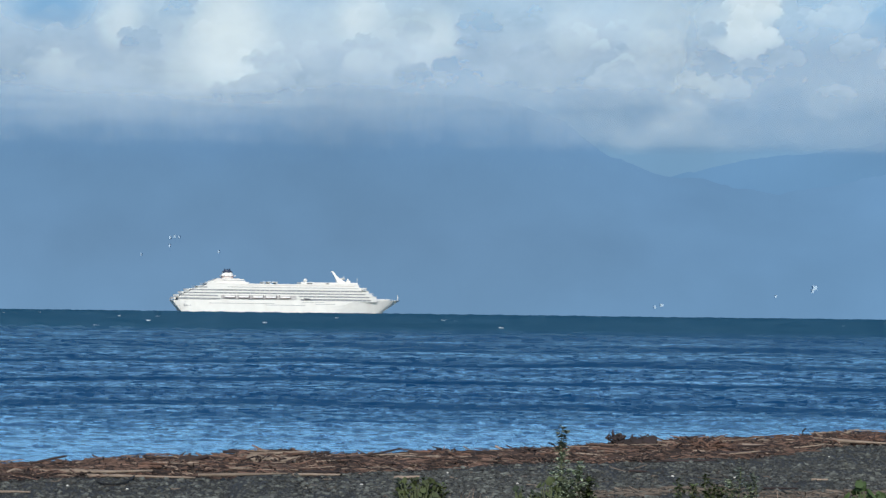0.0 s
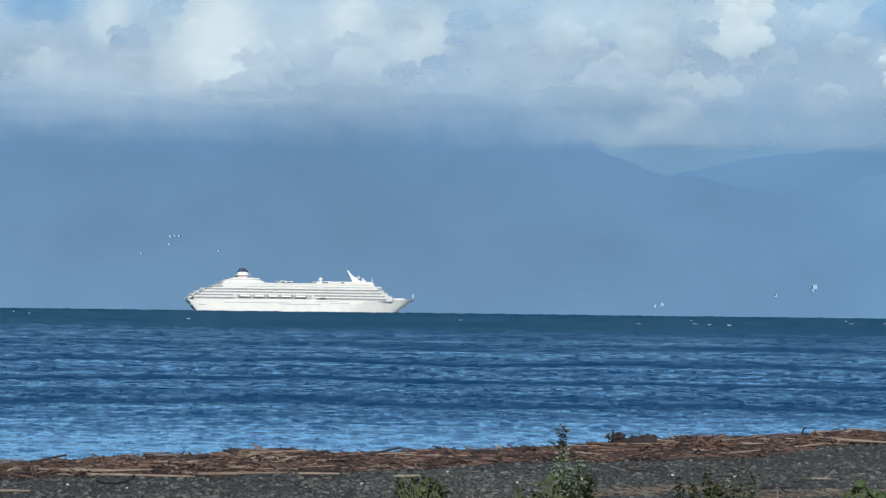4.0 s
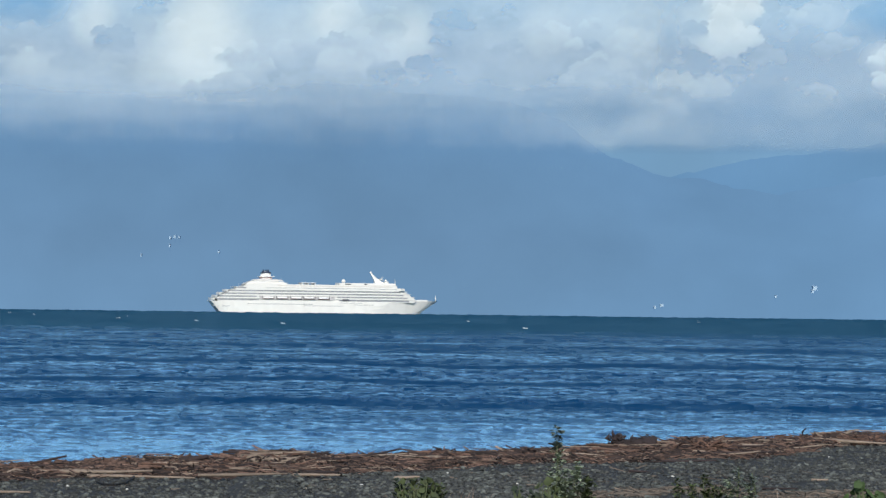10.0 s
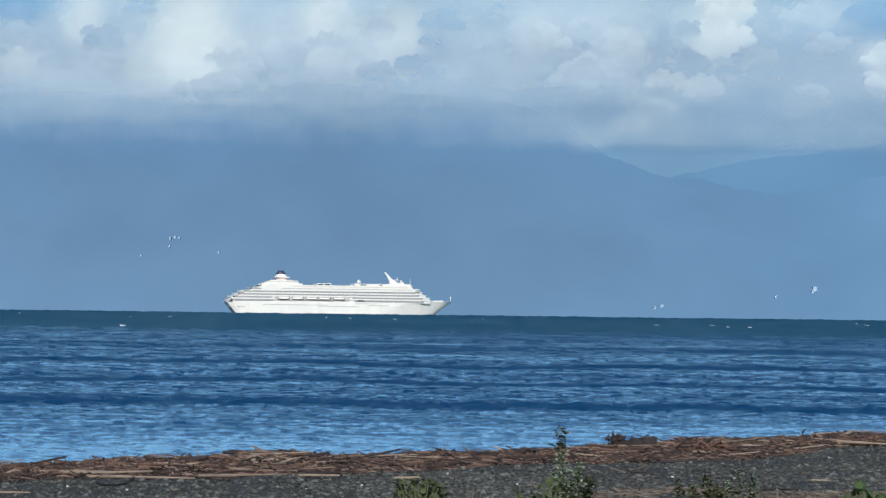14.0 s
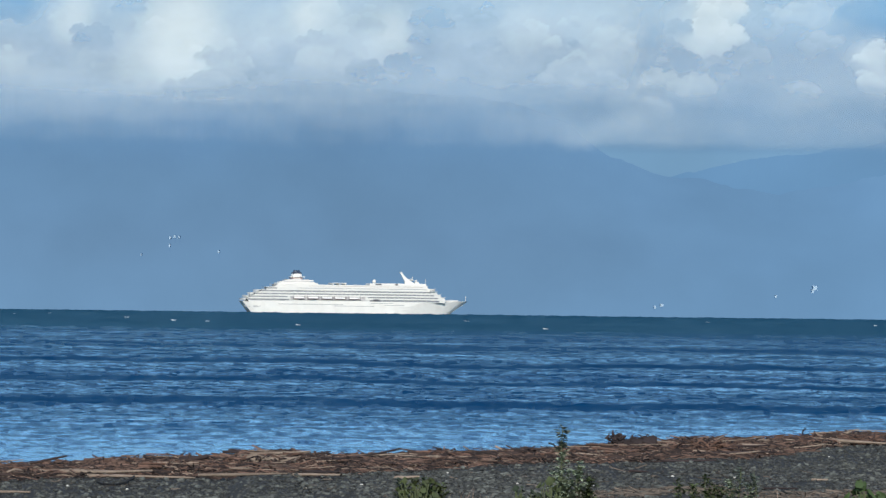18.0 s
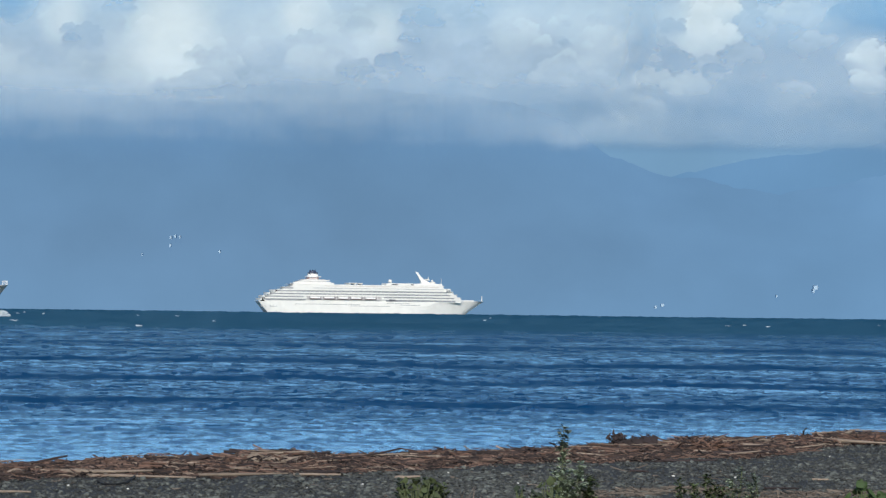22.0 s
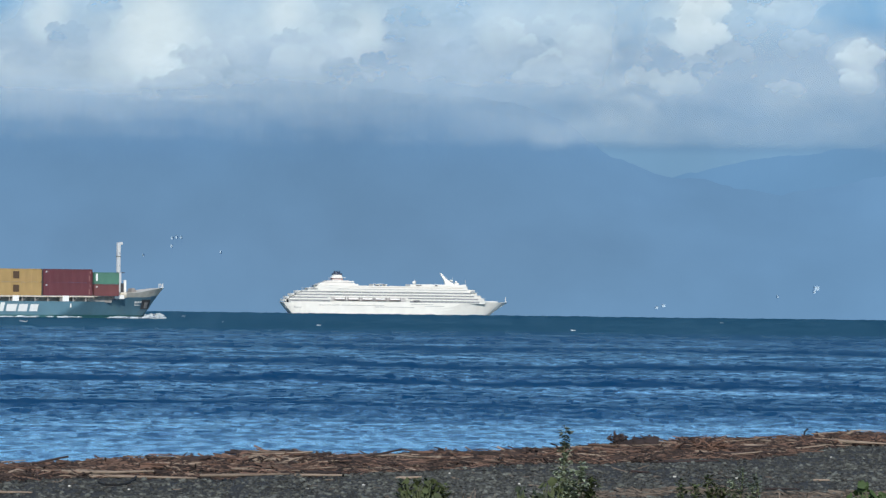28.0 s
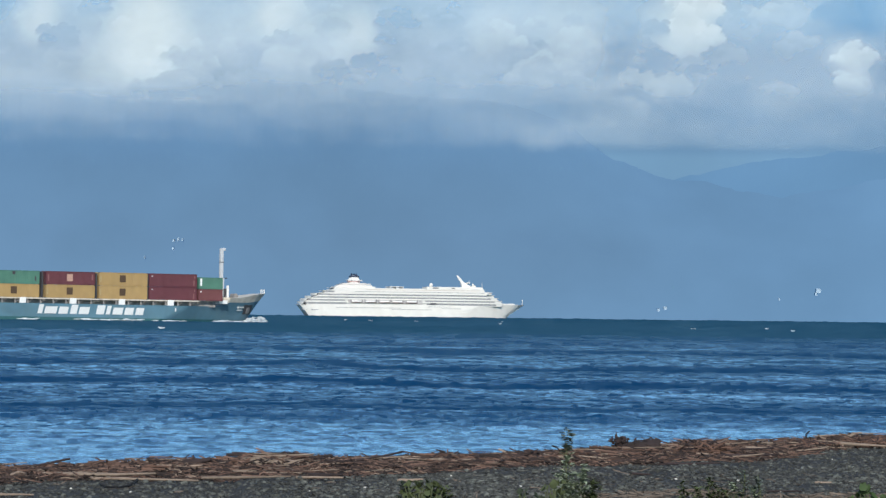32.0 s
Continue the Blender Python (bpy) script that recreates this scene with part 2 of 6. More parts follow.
def cloud_material(name, colour=(0.525, 0.594, 0.620)):
    """Droplets: white, lit by the sun; attribute 'thickness' holds the cover and the painted light and shade."""
    m = bpy.data.materials.new(name)
    m.use_nodes = True
    n, l = m.node_tree.nodes, m.node_tree.links
    n.remove(n["Principled BSDF"])
    di = n.new("ShaderNodeBsdfDiffuse")
    di.inputs["Color"].default_value = (*colour, 1)
    tr = n.new("ShaderNodeBsdfTransparent")
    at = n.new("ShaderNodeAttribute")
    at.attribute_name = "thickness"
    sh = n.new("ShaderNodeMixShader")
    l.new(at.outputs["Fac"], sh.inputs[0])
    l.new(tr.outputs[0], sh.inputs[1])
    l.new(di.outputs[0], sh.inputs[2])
    l.new(sh.outputs[0], n["Material Output"].inputs["Surface"])
    return m


M_WATER = water_material()
M_HILL = haze_glow_material("haze_glow_slope", None, None, 260, ramp=((0.0, (0.163, 0.312, 0.520)), (0.3, (0.150, 0.285, 0.478)), (0.62, (0.141, 0.276, 0.468)), (1.0, (0.140, 0.296, 0.520))), far_end=(40, 420, (0.158, 0.320, 0.548)), span=490.0)
M_HILL_FAR = haze_glow_material("haze_glow_ridge", (0.160, 0.335, 0.570), (0.155, 0.322, 0.555), 190)
# glowing sky; its darker middle stands for the clouds' shaded base
M_AIR = haze_glow_material("glowing_air", None, None, 420, ramp=((0.455, (0.195, 0.372, 0.585)), (0.478, (0.165, 0.322, 0.530)), (0.74, (0.135, 0.292, 0.525)), (0.86, (0.235, 0.465, 0.735))))
M_CLOUD = cloud_material("cloud")
M_SHIP = material("white_ship_paint", (0.71, 0.695, 0.655), 0.35, vary=0.03, scale=0.2)
M_SHIP_HULL = material("white_hull_paint", (0.725, 0.71, 0.665), 0.35, vary=0.04, scale=0.15, dirt=(0.64, 0.61, 0.56), dirt_scale=0.12)
# the ship's white made darker, shade put into the paint
M_SHIP_SHADE = material("shaded_ship_paint", (0.68, 0.67, 0.64), 0.5, vary=0.06, scale=0.6)
M_GLASS = material("dark_ship_glass", (0.26, 0.27, 0.29), 0.2, vary=0.2, scale=0.5)
M_RECESS = material("grey_recess", (0.09, 0.09, 0.10), 0.6, vary=0.3, scale=0.4)
# grey for shade under the decks, painted on strips
M_DECK_SHADE = material("painted_deck_shade", (0.27, 0.28, 0.29), 0.6, vary=0.25, scale=0.4)
M_DECK_LINE = material("tan_deck_line", (0.46, 0.38, 0.32), 0.6)
M_CREAM_SHADE = material("shaded_cream_paint", (0.46, 0.44, 0.43), 0.6, vary=0.3, scale=0.3)
M_STRIPE = material("red_funnel_stripe", (0.42, 0.16, 0.15), 0.5)
M_NAVY = material("navy_paint", (0.028, 0.040, 0.075), 0.4)
M_TENDER = material("tender_hull", (0.20, 0.155, 0.145), 0.5)
M_HULL = material("teal_hull_paint", (0.092, 0.190, 0.250), 0.45, vary=0.15, scale=0.25, dirt=(0.10, 0.18, 0.20), dirt_scale=0.3)
M_BOOT = material("green_boot_topping", (0.025, 0.105, 0.115), 0.5, vary=0.2)
M_BEIGE = material("beige_bulwark_paint", (0.60, 0.55, 0.47), 0.5, vary=0.12, scale=0.8, dirt=(0.35, 0.27, 0.2))
M_WHITE = material("white_paint", (0.80, 0.80, 0.78), 0.5, vary=0.05)
M_LETTER = material("marking_white", (0.66, 0.68, 0.68), 0.5, vary=0.06)
M_GREY = material("pale_grey_paint", (0.52, 0.54, 0.56), 0.5, vary=0.08)
M_DECK = material("grey_deck_steel", (0.25, 0.24, 0.23), 0.6, vary=0.25, scale=1.0)
M_DARK = material("dark_steel", (0.05, 0.05, 0.055), 0.6)
M_YELLOW = material("yellow_container_paint", (0.370, 0.249, 0.099), 0.5, vary=0.08, scale=0.5, rand=0.06, dirt=(0.34, 0.22, 0.1), dirt_scale=0.4)
M_MAROON = material("maroon_container_paint", (0.107, 0.026, 0.036), 0.5, vary=0.1, scale=0.5, rand=0.06)
M_EMBLEM = material("dark_brown_emblem", (0.075, 0.045, 0.025), 0.6)
M_RED = material("red_container_paint", (0.142, 0.045, 0.047), 0.5, vary=0.1, scale=0.5)
M_GREEN = material("green_container_paint", (0.065, 0.181, 0.133), 0.5, vary=0.1, scale=0.5)
M_FOAM = material("foam", (0.50, 0.56, 0.60), 0.8, vary=0.1, scale=0.5)
M_GRAVEL = material("gravel_ground", (0.019, 0.019, 0.0175), 0.9, vary=0.5, scale=9.0, bump=0.8, bump_scale=45, dirt=(0.030, 0.028, 0.026), dirt_scale=0.8)
M_PEBBLE = material("pebble", (0.041, 0.043, 0.038), 0.8, vary=0.25, scale=20, island=0.8)
M_COBBLE = material("cobble", (0.050, 0.052, 0.048), 0.8, vary=0.3, scale=15, island=0.75)
M_SHINGLE = material("grey_shingle", (0.078, 0.083, 0.073), 0.8, vary=0.3, scale=18, island=0.7)
M_PALE_STONE = material("pale_stone", (0.55, 0.54, 0.5), 0.8, vary=0.1, scale=20, rand=0.15)
M_WOOD = material("driftwood_brown", (0.112, 0.063, 0.045), 0.9, vary=0.4, scale=7.0, bump=0.6, bump_scale=40, rand=0.45)
M_WOOD_PALE = material("driftwood_bleached", (0.235, 0.182, 0.140), 0.9, vary=0.25, scale=7.0, bump=0.6, bump_scale=40, rand=0.25)
M_WOOD_DARK = material("driftwood_wet_dark", (0.031, 0.021, 0.021), 0.9, vary=0.4, scale=7.0, bump=0.6, bump_scale=40, rand=0.3)
M_TWIGS = material("twig_litter", (0.092, 0.056, 0.042), 0.95, vary=0.3, scale=5.0, island=0.9)
# bark and twigs, darkened to paint the shaded gaps between sticks
M_BARK = material("bark_gap_litter", (0.026, 0.017, 0.015), 0.95, vary=0.3, scale=5.0, island=0.7)
M_LEAF = material("green_leaf", (0.036, 0.068, 0.016), 0.75, vary=0.3, scale=12, island=0.35)
M_LEAF_GREY = material("grey_green_leaf", (0.20, 0.24, 0.165), 0.7, vary=0.3, scale=12, island=0.35)
M_LEAF_DARK = material("dark_green_leaf", (0.017, 0.030, 0.014), 0.75, vary=0.3, scale=12, island=0.3)
M_LEAF_OLIVE = material("olive_leaf", (0.048, 0.066, 0.019), 0.75, vary=0.3, scale=12, island=0.4)
M_SPIKE = material("dark_seed_head", (0.095, 0.120, 0.098), 0.8, vary=0.3, scale=12, island=0.3)
M_REED = material("reed_litter", (0.098, 0.078, 0.062), 0.95, vary=0.3, scale=5.0, island=0.7)
M_STEM = material("weed_stem", (0.09, 0.11, 0.05), 0.8)
M_STRAW = material("dry_grass", (0.20, 0.150, 0.115), 0.9, vary=0.3, island=0.5)
# white walls and pale roofs, dulled to blue: haze put into the colour
M_HOUSE = material("hazed_white_wall", (0.31, 0.42, 0.52), 0.7, vary=0.05)
M_ROOF = material("hazed_pale_roof", (0.27, 0.39, 0.51), 0.6, vary=0.1)
M_BLACK = material("wet_black_bark", (0.006, 0.006, 0.007), 0.95, vary=0.3, scale=20)
M_BIRD = material("dark_feathers", (0.03, 0.03, 0.035), 0.7)


# ---- small tools ----
def mesh_ob(name, verts, faces, mat, parent=None, smooth=False):
    me = bpy.data.meshes.new(name)
    me.from_pydata([tuple(v) for v in verts], [], [tuple(f) for f in faces])
    me.materials.append(mat)
    if smooth:
        me.polygons.foreach_set("use_smooth", [True] * len(me.polygons))
    me.update()
    ob = new(name, me)
    ob.parent = parent
    return ob


def part(name, bm, mat, parent=None, label="", smooth=False):
    me = bpy.data.meshes.new(name)
    bm.normal_update()
    bm.to_mesh(me)
    bm.free()
    me.materials.append(mat)
    if smooth:
        me.polygons.foreach_set("use_smooth", [True] * len(me.polygons))
    ob = new(name, me)
    ob.parent = parent
    if label:
        ob["label"] = label
    return ob


def again(name, ob, m, parent):
    """One more object on the mesh of ob."""
    o = new(name, ob.data)
    o.parent = parent
    o.matrix_basis = m
    return o


def box(bm, x0, x1, y0, y1, z0, z1, bevel=0.0, m=None):
    r = bmesh.ops.create_cube(bm, size=1.0)
    vs = r["verts"]
    for v in vs:
        v.co = Vector((x0 + (v.co.x + 0.5) * (x1 - x0), y0 + (v.co.y + 0.5) * (y1 - y0), z0 + (v.co.z + 0.5) * (z1 - z0)))
    if bevel:
        es = {e for v in vs for e in v.link_edges}
        r2 = bmesh.ops.bevel(bm, geom=list(es), offset=bevel, segments=1, affect="EDGES")
        vs = r2["verts"]
    if m:
        bmesh.ops.transform(bm, matrix=m, verts=vs)
    return bm


def rod(bm, a, b, r0, r1=None, sides=7):
    a, b = Vector(a), Vector(b)
    d = b - a
    m = Matrix.Translation((a + b) / 2) @ d.to_track_quat("Z", "Y").to_matrix().to_4x4()
    bmesh.ops.create_cone(bm, cap_ends=True, segments=sides, radius1=r0, radius2=r0 if r1 is None else r1, depth=d.length, matrix=m)
    return bm


def ball(bm, c, r, sub=2):
    bmesh.ops.create_icosphere(bm, subdivisions=sub, radius=1.0, matrix=Matrix.Translation(c) @ Matrix.Diagonal((*((r, r, r) if isinstance(r, (int, float)) else r), 1)))
    return bm


def empty(name, m=None):
    e = new(name)
    e.empty_display_size = 0.5
    if m:
        e.matrix_world = m
    return e


def lattice(seed):
    return np.random.RandomState(seed).rand(256, 256)


def vnoise(x, y, tab):
    xi, yi = np.floor(x).astype(int), np.floor(y).astype(int)
    fx, fy = x - xi, y - yi
    fx, fy = fx * fx * (3 - 2 * fx), fy * fy * (3 - 2 * fy)
    a, b = tab[xi % 256, yi % 256], tab[(xi + 1) % 256, yi % 256]
    c, d = tab[xi % 256, (yi + 1) % 256], tab[(xi + 1) % 256, (yi + 1) % 256]
    return (a * (1 - fx) + b * fx) * (1 - fy) + (c * (1 - fx) + d * fx) * fy


def fbm(x, y, seed, octaves=5, gain=0.5):
    tab, s, amp, tot = lattice(seed), 0, 1.0, 0
    for k in range(octaves):
        s = s + amp * vnoise(x * 2 ** k + 17.3 * k, y * 2 ** k + 5.1 * k, tab)
        tot += amp
        amp *= gain
    return s / tot


def smooth(a, b, x):
    t = np.clip((x - a) / (b - a), 0, 1)
    return t * t * (3 - 2 * t)


def grid_faces(nx, ny):
    i, j = np.meshgrid(np.arange(nx - 1), np.arange(ny - 1), indexing="ij")
    a = (i * ny + j).ravel()
    return np.stack([a, a + ny, a + ny + 1, a + 1], 1)


def sheet(name, X, Y, Z, mat, smooth_shade=True):
    """A quad sheet from three arrays of one shape."""
    nx, ny = X.shape
    v = np.stack([X.ravel(), Y.ravel(), Z.ravel()], 1).astype(np.float32)
    f = grid_faces(nx, ny)
    me = bpy.data.meshes.new(name)
    me.vertices.add(len(v))
    me.vertices.foreach_set("co", v.ravel())
    me.loops.add(f.size)
    me.loops.foreach_set("vertex_index", f.ravel().astype(np.int32))
    me.polygons.add(len(f))
    me.polygons.foreach_set("loop_start", np.arange(0, f.size, 4, dtype=np.int32))
    me.polygons.foreach_set("use_smooth", np.full(len(f), smooth_shade))
    me.update(calc_edges=True)
    me.materials.append(mat)
    return new(name, me)


def aim(a, b, d):
    """The place d metres out, a mrad to the right of the axis and b mrad over eye level."""
    return Vector((d * a / 1000, d, EYE + d * b / 1000))


# ---- sea ----
def build_sea():
    # the body of the sea under the waves
    x = np.array([-6000, -600, 0, 600, 6000.0])
    y = np.array([44, 200, 1000, 2500, 4990.0])
    X, Y = np.meshgrid(x, y, indexing="ij")
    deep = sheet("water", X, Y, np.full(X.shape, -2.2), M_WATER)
    tagged(deep, "dark blue open sea reaching the far shore", "sea", kind="structure")
    # the waves, one drifting sheet
    d = [40.0]
    while d[-1] < 5080:
        d.append(d[-1] + max(0.13, 0.13 * (d[-1] / 120) ** 1.75))
    d = np.array(d)
    nu = 560
    u = np.linspace(-0.135, 0.135, nu)
    U, D = np.meshgrid(u, d, indexing="ij")
    X, step, wide = U * (D + 26), np.gradient(d)[None, :] + 0 * U, 0.27 * (D + 26) / nu
    rs = np.random.RandomState(4)
    Z = np.zeros(X.shape)
    # short ripples, steeper in the wind-ruffled bands
    for k in range(70):
        lam = 0.3 * (1.3 / 0.3) ** rs.rand()
        ang = rs.normal(0.0, 0.8)
        amp = 0.0052 * lam ** 0.9
        keep = np.clip(lam / (2.6 * step) - 0.3, 0, 1) * np.clip(lam / (2.6 * wide) - 0.3, 0, 1)
        ph = 2 * math.pi / lam * (X * math.sin(ang) + D * math.cos(ang)) + rs.rand() * 6.28
        Z += keep * amp * np.sin(ph)
    ruffle = 0.55 + 0.5 * (fbm(X / 9 + 40, D / 6, 5, 4) - 0.5)
    for d0, w, h in ((94, 5.0, 0.55), (137, 8.0, 0.55), (186, 10.0, 0.45), (250, 16, 0.4), (112, 3, 0.25), (78, 2.0, 0.2), (160, 4, 0.2)):
        c = d0 + 2.5 * (fbm(X / 14 + d0, X * 0 + 3, 9, 4) - 0.5) * 2
        ruffle += h * np.exp(-((D - c) / w) ** 2)
    Z *= ruffle
    # long low swells, each a crest of its own
    for d0, w, h in ((97, 6, 0.045), (141, 8, 0.07), (191, 10, 0.08), (256, 14, 0.10), (345, 18, 0.12), (75, 4, 0.02), (460, 24, 0.15)):
        c = d0 + 2 * (fbm(X / 18 + d0, X * 0 + 3, 9, 4) - 0.5) * 2
        Z += h * np.exp(-((D - c) / w) ** 2) * (0.6 + 0.8 * fbm(X / 25 + d0, X * 0, 11, 3))
    # the outer sea: crests a metre high that break up the horizon
    chop = fbm(U * 1000 / 2.6 + 200, np.log(D) * 45, 31, 4, 0.6) - 0.5
    Z += smooth(700, 3200, D) * (2.6 * chop - 0.35)
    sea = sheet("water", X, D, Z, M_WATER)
    tagged(sea, "blue rippled sea surface with low swells rolling in", "sea", kind="structure")
    return sea


# ---- far shore ----
def build_mountains():
    ridge = [-150, 62, -105.61, 55.38, -38.57, 54.87, 15.11, 50.18, 28.58, 45.52, 36.97, 38.92, 40.75, 37.09, 46.14, 35.01, 53.54, 32.82, 61.59, 32.79,
             68.99, 30.60, 79.73, 29.13, 89.10, 30.72, 104.88, 33.87, 150, 40]
    far = [-150, 20, 15.38, 28.73, 53.55, 32.42, 59.56, 34.24, 67.57, 36.35, 75.60, 37.66, 84.97, 38.71, 95.68, 40.19, 104.78, 41.37, 150, 62]
    out = []
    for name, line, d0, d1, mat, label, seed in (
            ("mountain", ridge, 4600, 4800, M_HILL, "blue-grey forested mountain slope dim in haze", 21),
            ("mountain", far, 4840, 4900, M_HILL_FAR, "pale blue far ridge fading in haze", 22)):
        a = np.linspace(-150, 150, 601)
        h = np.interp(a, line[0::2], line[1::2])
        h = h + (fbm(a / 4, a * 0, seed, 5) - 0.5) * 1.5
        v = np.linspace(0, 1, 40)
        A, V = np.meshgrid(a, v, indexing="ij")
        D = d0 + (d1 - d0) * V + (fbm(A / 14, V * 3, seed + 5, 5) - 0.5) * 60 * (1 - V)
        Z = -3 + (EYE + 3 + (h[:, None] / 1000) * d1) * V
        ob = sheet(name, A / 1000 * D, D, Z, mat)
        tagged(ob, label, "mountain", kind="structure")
        out.append(ob)
    return out


# ---- clouds ----
def puff(T, A, B, x, y, r, amount, seed, strength=1.0, squash=0.8, top=0.10, base=0.9):
    """Lay one cumulus head over the bank: lobed and crisp above, fading below."""
    da, db = A[1, 0] - A[0, 0], B[0, 1] - B[0, 0]
    i0, i1 = int((x - 2.2 * r - A[0, 0]) / da), int((x + 2.2 * r - A[0, 0]) / da)
    j0, j1 = int((y - 2.2 * r - B[0, 0]) / db), int((y + 1.6 * r - B[0, 0]) / db)
    i0, j0, i1, j1 = max(i0, 0), max(j0, 0), min(i1, A.shape[0]), min(j1, A.shape[1])
    if i1 - i0 < 3 or j1 - j0 < 3:
        return
    a, b = A[i0:i1, j0:j1], B[i0:i1, j0:j1]
    rs = random.Random(seed)
    w = seed % 89
    wa = a + 0.55 * r * (fbm(a / (0.7 * r) + w, b / (0.7 * r), w, 5, 0.6) - 0.5)
    wb = b + 0.55 * r * (fbm(a / (0.7 * r), b / (0.7 * r) + w, w + 1, 5, 0.6) - 0.5)
    q = np.sqrt(((wa - x) / (0.8 * r)) ** 2 + ((wb - y) / (0.75 * r * squash)) ** 2)
    for k in range(9):
        t = math.pi * (k / 8 * 1.3 - 0.15)
        c = 0.62 * r
        cx, cy, cr = x + c * math.cos(t) * rs.uniform(0.8, 1.2), y + c * math.sin(t) * squash * rs.uniform(0.7, 1.2), r * rs.uniform(0.26, 0.56)
        q = np.minimum(q, np.sqrt((wa - cx) ** 2 + (wb - cy) ** 2) / cr)
    q = q + 0.5 * (fbm(a / (0.3 * r) + w, b / (0.3 * r), w + 2, 4, 0.6) - 0.5)
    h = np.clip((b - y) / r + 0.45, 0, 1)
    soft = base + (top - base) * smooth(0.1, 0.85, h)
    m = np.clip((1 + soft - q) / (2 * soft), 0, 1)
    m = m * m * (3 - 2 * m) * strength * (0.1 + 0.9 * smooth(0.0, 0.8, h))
    # tops get more cover, so whiter: each head's shading is painted here
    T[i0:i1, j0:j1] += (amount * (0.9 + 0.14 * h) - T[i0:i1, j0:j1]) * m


def cloud_sheet(d, layout, heads, low, seed, label, base=0.3, crowd=150, mottle=0.07, ceiling=99.0, side=None, crisp=0.10, streaky=0.0):
    """A bank of cloud at d metres. layout: soft zones (bearing, height, half sizes, thickness); heads: crisp ones
    (bearing, height, radius, thickness). Thickness also sets how bright each is painted.
    """
    a = np.linspace(-135, 160, 800)
    b = np.linspace(low[0], 92, 260)
    A, B = np.meshgrid(a, b, indexing="ij")
    w1 = fbm(A / 9, B / 9, seed, 6, 0.55) - 0.5
    w2 = fbm(A / 9 + 50, B / 9 + 20, seed + 1, 6, 0.55) - 0.5
    Aw, Bw = A + 5.0 * w1, B + 5.0 * w2
    T = np.full(A.shape, base)
    for x, y, rx, ry, amount in zip(*[iter(layout)] * 5):
        k = np.exp(-(((Aw - x) / rx) ** 2 + ((Bw - y) / ry) ** 2) ** 1.3)
        T = T + (amount - T) * k
    here = T.copy()
    rs = random.Random(seed)
    for k in range(crowd):
        x, y = rs.uniform(-130, 150), rs.uniform(low[0] + 10, 90)
        r = 1.6 + 4.2 * rs.random() ** 2
        i, j = int((x + 135) / 295 * 799), int((y - low[0]) / (92 - low[0]) * 259)
        v = float(here[min(max(i, 0), 799), min(max(j, 0), 259)])
        if v > 0.04:
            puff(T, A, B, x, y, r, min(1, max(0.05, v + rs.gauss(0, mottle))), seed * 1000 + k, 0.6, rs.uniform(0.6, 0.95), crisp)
    # low values lay grey heads over white ones, their shade painted in
    for k, (x, y, r, amount) in enumerate(zip(*[iter(heads)] * 4)):
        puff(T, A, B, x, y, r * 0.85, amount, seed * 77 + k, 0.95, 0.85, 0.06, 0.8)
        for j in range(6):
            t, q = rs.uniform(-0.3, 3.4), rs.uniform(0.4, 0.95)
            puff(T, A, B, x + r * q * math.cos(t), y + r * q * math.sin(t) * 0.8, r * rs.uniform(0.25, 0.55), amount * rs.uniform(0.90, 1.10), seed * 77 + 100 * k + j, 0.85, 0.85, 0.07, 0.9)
    T = T + 0.13 * (fbm(A / 5.36, B / 4.02, seed + 7, 6, 0.6) - 0.5) * (T > 0.03)
    veil = 2.0 * w1 + streaky * (fbm(A / 26, B / 1.6, seed + 3, 4) - 0.5)
    T = np.clip(T, 0, 1) * smooth(low[0] + low[1], low[0] + low[2], B + veil) * smooth(ceiling, ceiling - 12, B + 6 * w1)
    if side:
        T = T * smooth(side[0], side[1], A + 14 * w1)
    D = d - 30 * fbm(A / 34.86, B / 26.81, seed + 9, 3)
    ob = sheet("cloud", A / 1000 * d, D, EYE + B / 1000 * d, M_CLOUD)
    at = ob.data.attributes.new("thickness", "FLOAT", "POINT")
    at.data.foreach_set("value", T.ravel().astype(np.float32))
    return tagged(ob, label, "cloud")


